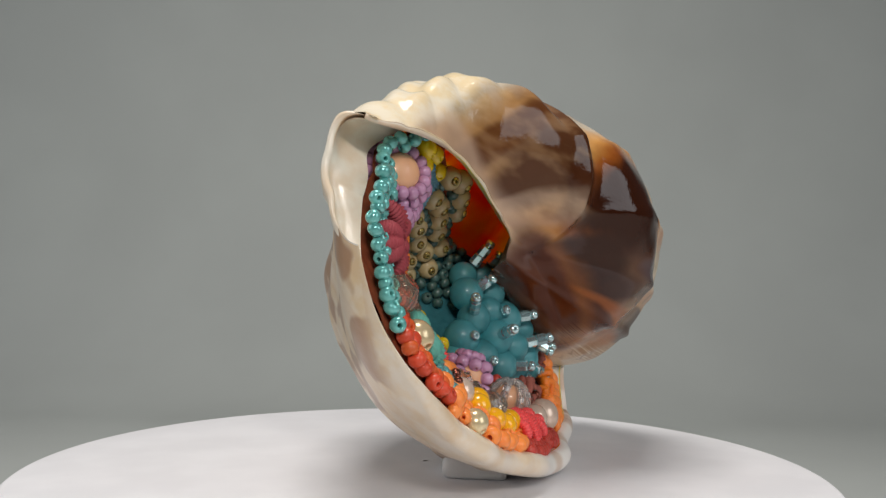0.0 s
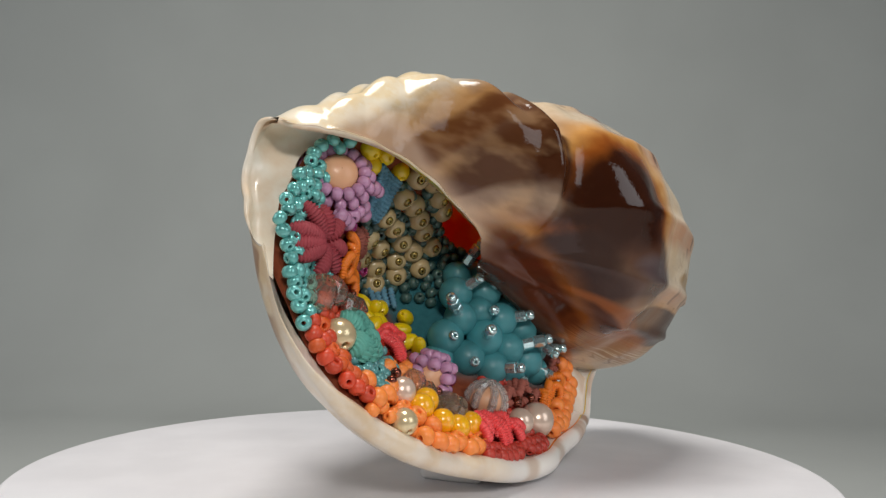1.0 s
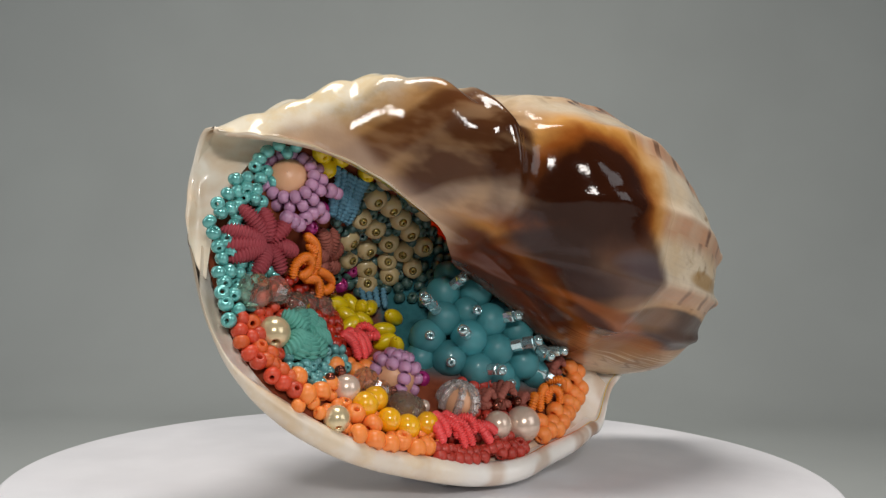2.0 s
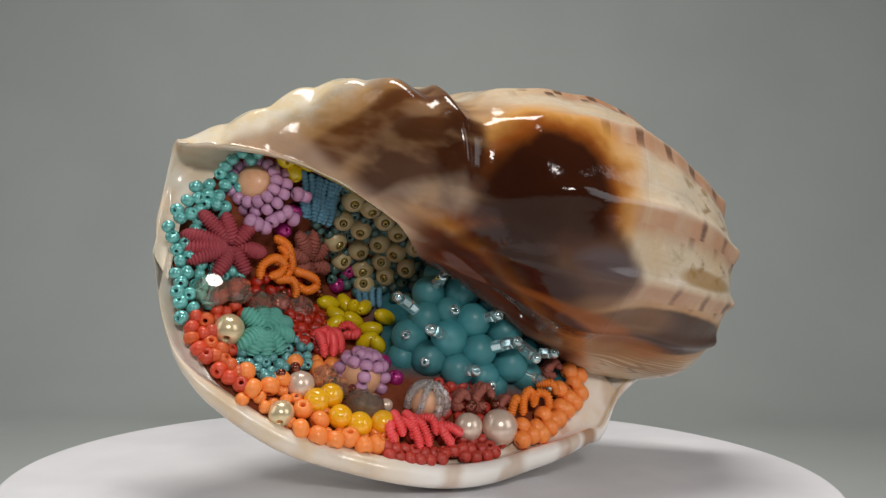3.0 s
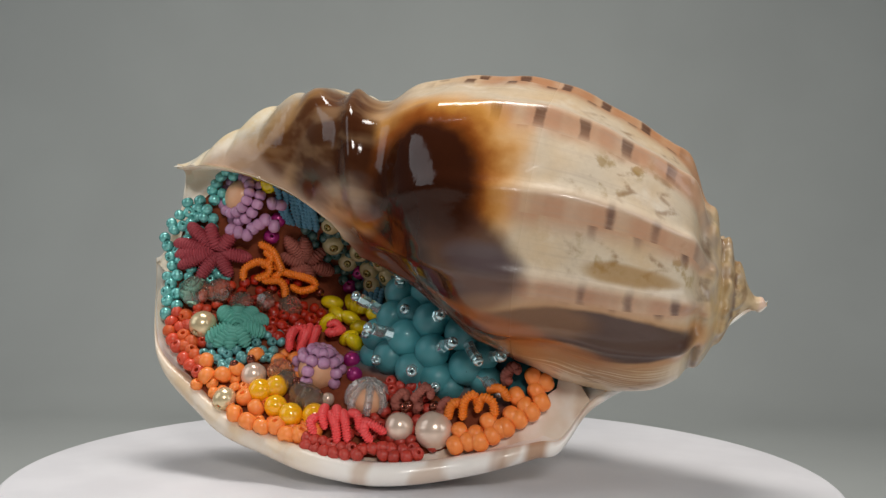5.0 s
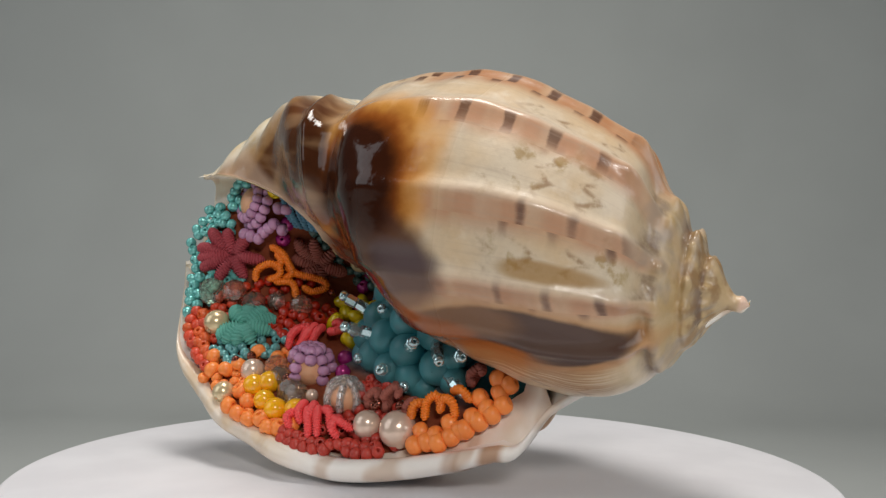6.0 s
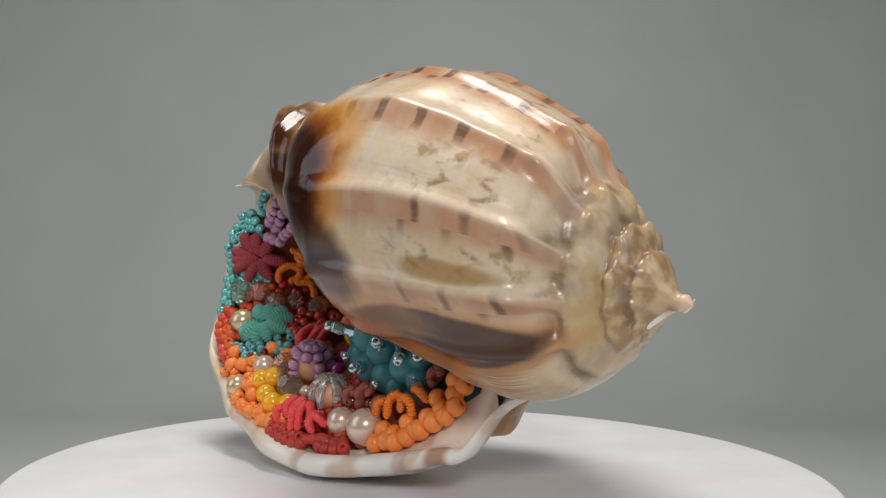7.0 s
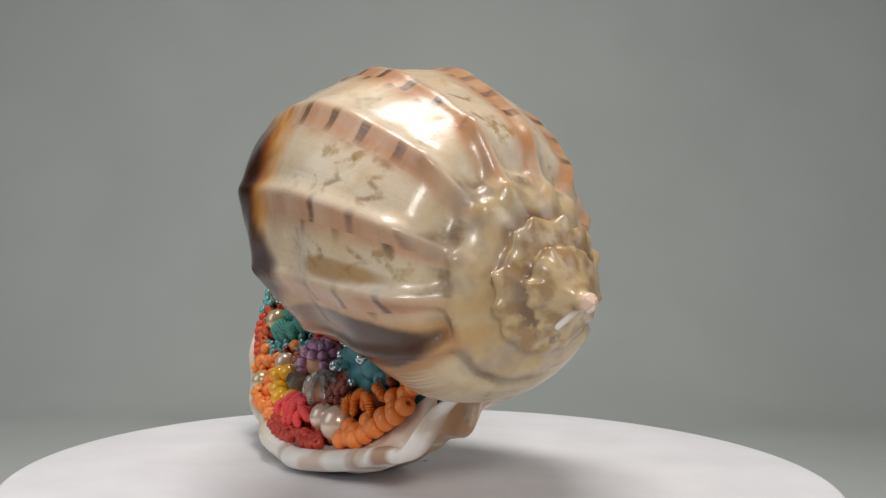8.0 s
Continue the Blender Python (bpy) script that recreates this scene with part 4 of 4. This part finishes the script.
    stone.matrix_basis = seat(ring_c - ring_n * 0.2 * MM, ring_n, 2.9) @ Matrix.Diagonal((1.0, 1.0, 0.62, 1))
    e1 = (UP - ring_n * UP.dot(ring_n)).normalized()
    e2 = ring_n.cross(e1)
    for j, (count, far, drop, size) in enumerate(((14, 3.5, 0.0, 1.05), (16, 4.5, -1.6, 1.1))):
        for i in range(count):
            u = 2 * math.pi * (i + 0.5 * j) / count
            out = e1 * math.cos(u) + e2 * math.sin(u) * 1.12
            ob = part("seed_bead", shape("seed", lilac), None, root)
            ob.matrix_basis = seat(ring_c + (out * far + ring_n * drop) * MM, e2 * math.cos(u) - e1 * math.sin(u), size)
    for s, y in LILAC_STAR:
        if math.hypot(s - 93.8, y - 3.0) > 6.0:
            put("seed", lilac, root, s, y, 1.2, 0.8, 0.9)
    for s, y in YELLOW_TOP:
        put("round", yellow, root, s, y, 1.65)
    for s, y in MAGENTA:
        put("round", magenta, root, s, y, 1.45)
    for s, y in WOOD:
        ob = put("wood", wood, root, s, y, 2.05, -0.6, 0.25)
        eye = part("seed_bead", shape("seed", olive), None, root, "small olive metallic bead")
        m = ob.matrix_basis.copy()
        eye.matrix_basis = Matrix.Translation(m.to_quaternion() @ Vector((0, 0, 1.5 * MM))) @ m @ Matrix.Scale(0.38, 4)
        adopt(eye, ob)
    for i, (s, y) in enumerate(RED_BORDER):
        put("seed", scarlet if i % 2 else red, root, s, y, 1.25, -0.1, 1.7)
    for s, y in RED_INNER:
        put("seed", ruby, root, s, y, 1.25, 0.0, 1.7)
    for s, y in ORANGE_LEFT:
        put("seed", orange, root, s, y, 1.55, 0.0, 1.5)
    for s, y in ORANGE_RIGHT:
        put("seed", orange, root, s, y, 1.62, 0.0, axis=AXIS + UP * -0.8 + FRONT * random.uniform(-0.1, 0.6))
    for s, y in AMBER:
        put("egg", amber, root, s, y, 1.95, 0.2, 1.0, "round_bead")
    for s, y in LIME:
        put("oval", lime, root, s, y, 1.38, 0.3, 0.1, axis=Vector((random.uniform(-1, 1), random.uniform(-1, 1), random.uniform(-0.6, 1))))
    for s, y in COPPER:
        put("seed", copper, root, s, y, 0.85, 1.0, 0.25)
    for s, y in DARK_RED:
        put("seed", cherry, root, s, y, 1.15, 0.2, 1.7)
    for s, y in TEAL_SEED:
        put("seed", pale, root, s, y, 0.95, 0.0, 1.7)

    # small beads that fill the gaps; near-black ones stand in for shade among tan beads
    kinds = ((TEAL_BORDER, teal), (LILAC_STAR, None), (YELLOW_TOP, None), (WOOD, gap_dark), (RED_BORDER, red), (RED_INNER, ruby), (ORANGE_LEFT, orange), (ORANGE_RIGHT, None), (AMBER, None), (LIME, None), (DARK_RED, cherry), (TEAL_SEED, pale))
    taken = [(s, y) for pts, m in kinds for s, y in pts] + [(93.8 + 3.5 * math.cos(k), 3.0 + 3.5 * math.sin(k)) for k in range(7)]
    tries = 0
    made = 0
    while made < 290 and tries < 9000:
        tries += 1
        s, y = random.uniform(36, 103), random.uniform(-34, 9)
        if not lining_low(s) + 2.4 < y < lining_high(s) - 1.0 or s > 101.5:
            continue
        gap = min((s - a) ** 2 + (y - b) ** 2 for a, b in taken)
        if not 1.9 < gap < 9.0:
            continue
        if gap > 5.5 and y > -9 and s < 80:
            continue
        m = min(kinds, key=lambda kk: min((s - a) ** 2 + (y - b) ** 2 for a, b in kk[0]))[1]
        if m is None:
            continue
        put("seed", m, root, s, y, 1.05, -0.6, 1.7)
        taken.append((s, y))
        made += 1

    # pearls and crystals
    put("round", gold, root, 93.2, -21.0, 2.45, 0.1, 0.0, "pearl", axis=(0.6, -0.5, -0.55), label="gold pearl")
    put("round", pink, root, 81.0, -27.3, 2.3, -0.2, 0.0, "pearl", axis=(0, 0.3, 1), label="blush pearl")
    put("round", gold, root, 83.7, -31.5, 2.0, -0.3, 0.0, "pearl", axis=(0.6, -0.5, -0.6), label="gold pearl")
    put("round", pink, root, 53.4, -29.9, 2.25, 0.2, 0.0, "pearl", axis=(0, 0.3, 1), label="blush pearl")
    put("round", pink, root, 47.8, -29.2, 3.0, 0.0, 0.0, "pearl", axis=(0, 0.3, 1), label="large blush pearl")
    put("round", pink, root, 67.0, -28.4, 1.2, -0.3, 0.0, "pearl", axis=(0, 0.3, 1), label="tiny blush pearl")
    for s, y, r in ((96.8, -15.6, 2.5), (92.9, -14.9, 2.1), (88.8, -16.4, 2.0), (85.6, -15.4, 1.7), (81.7, -15.7, 2.0), (77.1, -26.0, 2.0), (75.0, -27.2, 1.8), (71.3, -28.7, 2.2), (69.6, -29.1, 2.0)):
        put("crystal", crystal, root, s, y, r * 1.2, 0.1, 1.0, "crystal", label="faceted champagne crystal bead")

    # domed shells of beads over peach stones
    def dome(s0, y0, r, mat, kind, ribs, size, rings):
        n = bed_normal(s0, y0)
        base = put("egg", peach, root, s0, y0, r, 0.0, 0.0, "cabochon", axis=n, label="domed peach stone")
        base.matrix_basis = base.matrix_basis @ Matrix.Diagonal((1, 1, 1.05, 1))
        c = base.matrix_basis.translation
        pole = (n * 0.25 + Vector((0.1, 0.2, 0.95))).normalized()
        open_to = (FRONT * 0.75 - UP * 0.45 + AXIS * 0.1).normalized()
        e1 = (open_to - pole * open_to.dot(pole)).normalized()
        e2 = pole.cross(e1)
        for k in ribs:
            u = 2 * math.pi * k
            for j in range(rings):
                th = 0.42 + j * (2 * size / (r + size * 0.7)) * 0.86
                d = pole * math.cos(th) + (e1 * math.cos(u) + e2 * math.sin(u)) * math.sin(th)
                if kind == "seed" and d.dot(open_to) > 0.55 and k not in ribs[:1]:
                    continue
                ob = part(kind + "_bead", shape(kind, mat), None, root)
                tang = pole * -math.sin(th) + (e1 * math.cos(u) + e2 * math.sin(u)) * math.cos(th)
                ob.matrix_basis = seat(c + d * (r + size * 0.55) * MM, tang, size)
                adopt(ob, base)
        ob = part(kind + "_bead", shape(kind, mat), None, root)
        ob.matrix_basis = seat(c + pole * (r + size * 0.5) * MM, pole, size)
        adopt(ob, base)

    dome(71.0, -24.9, 3.3, lilac, "seed", [i / 9 for i in range(9)], 1.12, 4)
    dome(60.2, -27.3, 2.9, clear, "cube", [(i + 0.5) / 7 for i in range(7)], 0.66, 5)

    # thread flowers
    def flower(centre, ends, rad, mat, name):
        for e in ends:
            mid = [(lerp(centre[0], e[0], k), lerp(centre[1], e[1], k)) for k in (0.08, 0.4, 0.75, 1.0)]
            cord("petal", [spot(s, y, h) for (s, y), h in zip(mid, (-0.4, 0.5, 0.5, -0.3))], rad, mat, root, 0.46, 0.32, 0.6, 12, name)

    flower((95.1, -7.9), ((101.0, -3.7), (103.0, -7.6), (101.2, -11.8), (96.9, -13.6), (92.0, -12.1), (89.6, -8.0), (92.6, -3.6), (97.3, -3.0), (102.4, -9.8)), 1.45, maroon, "maroon satin-stitched petal")
    flower((81.6, -7.1), ((84.7, -2.9), (81.6, -2.1), (78.7, -3.9), (77.2, -7.9), (80.6, -11.0), (83.8, -10.3), (85.3, -6.5)), 1.55, rose, "rose-brown satin-stitched petal")
    flower((87.8, -20.6), ((91.6, -17.9), (89.0, -17.0), (86.2, -17.2), (83.8, -18.6), (83.0, -20.8), (84.6, -23.2), (87.0, -24.2), (89.4, -24.2), (91.4, -23.4)), 1.9, greent, "sea-green satin-stitched petal")
    # knitted patches
    for i in range(10):
        k = i / 9 + random.uniform(-0.05, 0.05)
        j = [random.uniform(-0.5, 0.5) for _ in range(4)]
        cord("stitch", on_bed(((86.2 - 7.0 * k, 6.6 - 0.4 * k), (85.9 - 6.6 * k + j[0], 4.6 - 0.6 * k), (85.4 - 6.2 * k + j[1], 2.4 - 0.8 * k), (84.6 - 5.6 * k + j[2], -0.2 - 0.6 * k + j[3])), 0.1, 0.5), 0.66, bluet, root, 0.7, 0.35, 0.0, 10, "blue knitted stitches")
    for i in range(4):
        cord("stitch", on_bed(((70.5 - i * 1.3, -9.2), (70.0 - i * 1.2, -11.2), (69.6 - i * 1.1, -13.0)), 0.1, 0.3), 0.65, bluet, root, 0.7, 0.35, 0.0, 10, "blue knitted stitches")
    # loops of cord
    loops = (((88.9, -4.9), (86.8, -5.6), (85.8, -7.6), (85.2, -9.6), (86.2, -11.4)), ((89.9, -12.4), (90.2, -10.2), (88.6, -8.4), (87.0, -8.9), (86.9, -10.6), (88.4, -11.8)),
             ((86.4, -8.2), (84.6, -9.6), (82.6, -9.8), (80.4, -10.4), (79.8, -11.8), (81.4, -12.9), (83.2, -12.0)), ((87.4, -12.0), (85.0, -11.6), (83.8, -13.0), (83.2, -14.5)), ((87.8, -9.4), (86.8, -7.2), (88.0, -6.0)))
    for pth in loops:
        cord("cord_loop", on_bed(pth, 0.7, 1.0), 0.85, coil, root, 0.42, 0.34, 0.0, 10, "orange wire-wound cord")
    for pth in (((43.6, -27.0), (43.8, -24.6), (42.6, -23.2), (41.6, -24.6)), ((41.6, -25.4), (41.2, -23.4), (39.4, -23.6), (38.6, -25.6)), ((40.9, -21.8), (38.6, -21.4), (37.0, -22.6)), ((46.0, -27.6), (45.6, -25.4), (44.4, -24.6))):
        cord("cord_loop", on_bed(pth, 0.6, 1.6), 0.85, coil, root, 0.42, 0.34, 0.0, 10, "orange wire-wound cord")
    for pth in (((78.8, -19.6), (78.4, -21.6), (77.3, -23.4)), ((77.0, -18.8), (76.2, -21.0), (75.8, -23.2)), ((75.6, -19.0), (74.8, -20.6), (74.3, -22.4)), ((74.2, -18.6), (72.4, -18.4), (70.2, -19.2)),
                ((66.4, -29.6), (65.8, -31.4), (64.7, -32.8)), ((64.6, -29.4), (63.4, -31.0), (63.2, -33.0)), ((63.4, -29.8), (61.8, -31.4), (60.4, -33.8)), ((62.2, -30.0), (60.2, -30.2), (59.2, -32.0)), ((60.0, -30.8), (57.4, -30.9), (54.9, -31.4)), ((79.6, -20.4), (77.4, -20.0), (76.6, -22.0)), ((73.4, -19.4), (71.8, -20.0), (70.6, -18.4)), ((65.4, -30.4), (63.2, -32.0), (62.0, -34.2)), ((58.6, -30.0), (58.2, -32.0), (56.6, -33.0)), ((66.6, -31.0), (67.2, -32.6), (66.0, -33.8))):
        cord("cord_loop", on_bed(pth, 0.8, 1.1), 0.88, coral, root, 0.40, 0.36, 0.0, 10, "coral wire-wound cord")
    # wound thread knots
    for s, y, r in ((51.1, -25.0, 2.9), (37.8, -18.4, 2.2), (54.6, -26.0, 2.0), (47.0, -25.6, 1.9)):
        c = spot(s, y, 0.1)
        for k in range(6):
            a = k * 0.55
            d1, d2 = Vector((math.cos(a), 0.3, math.sin(a))), Vector((0.3, math.cos(a + 1), math.sin(a + 2)))
            cord("knot_strand", [c + d1 * r * MM * -0.9, c + d2.normalized() * r * MM * 0.6, c + d1 * r * MM * 0.9], 0.85, rose, root, 0.5, 0.2, 0.3, 10, "rose-brown wound thread")

    # frosted aqua balls, each with a stem of silver-lined tubes: how far the stem leans along the axis and up
    for i, (s, y) in enumerate(BALLS):
        put("egg", blue, root, s, y, 3.1 if i < 12 else 2.7, -2.8, 0.2, "frosted_ball", mound, label="frosted aqua glass ball")
    for (s, y), (ds, dy), count in zip(BALLS, STEMS, STEM_TUBES):
        c = spot(s, y, -2.8, mound)
        fore = math.sqrt(max(3.0, 42.0 - ds * ds - dy * dy))
        way = (AXIS * ds + UP * dy + FRONT * fore).normalized()
        p = c + way * 2.9 * MM
        for j in range(count):
            ob = part("tube_bead", shape("tube", silver), None, root, "silver-lined aqua tube bead")
            ob.matrix_basis = seat(p + way * (0.9 + 2.1 * j) * MM, way + Vector((random.uniform(-1, 1), random.uniform(-1, 1), random.uniform(-1, 1))) * 0.08, 1.12, random.uniform(0, 6))
        ob = part("seed_bead", shape("seed", silver), None, root)
        ob.matrix_basis = seat(p + way * (0.5 + 2.1 * count) * MM, way, 0.95)


beadwork(SHELL)


# ---- what moves ----
def motions():
    rows = [(i * 0.5, pose(0, 0, 0, 0, 0, -15.5445 * i * 0.5)) for i in range(17)]
    walk(SHELL, rows)
    walk(PLATE, rows)
    walk(PROP, rows)


motions()
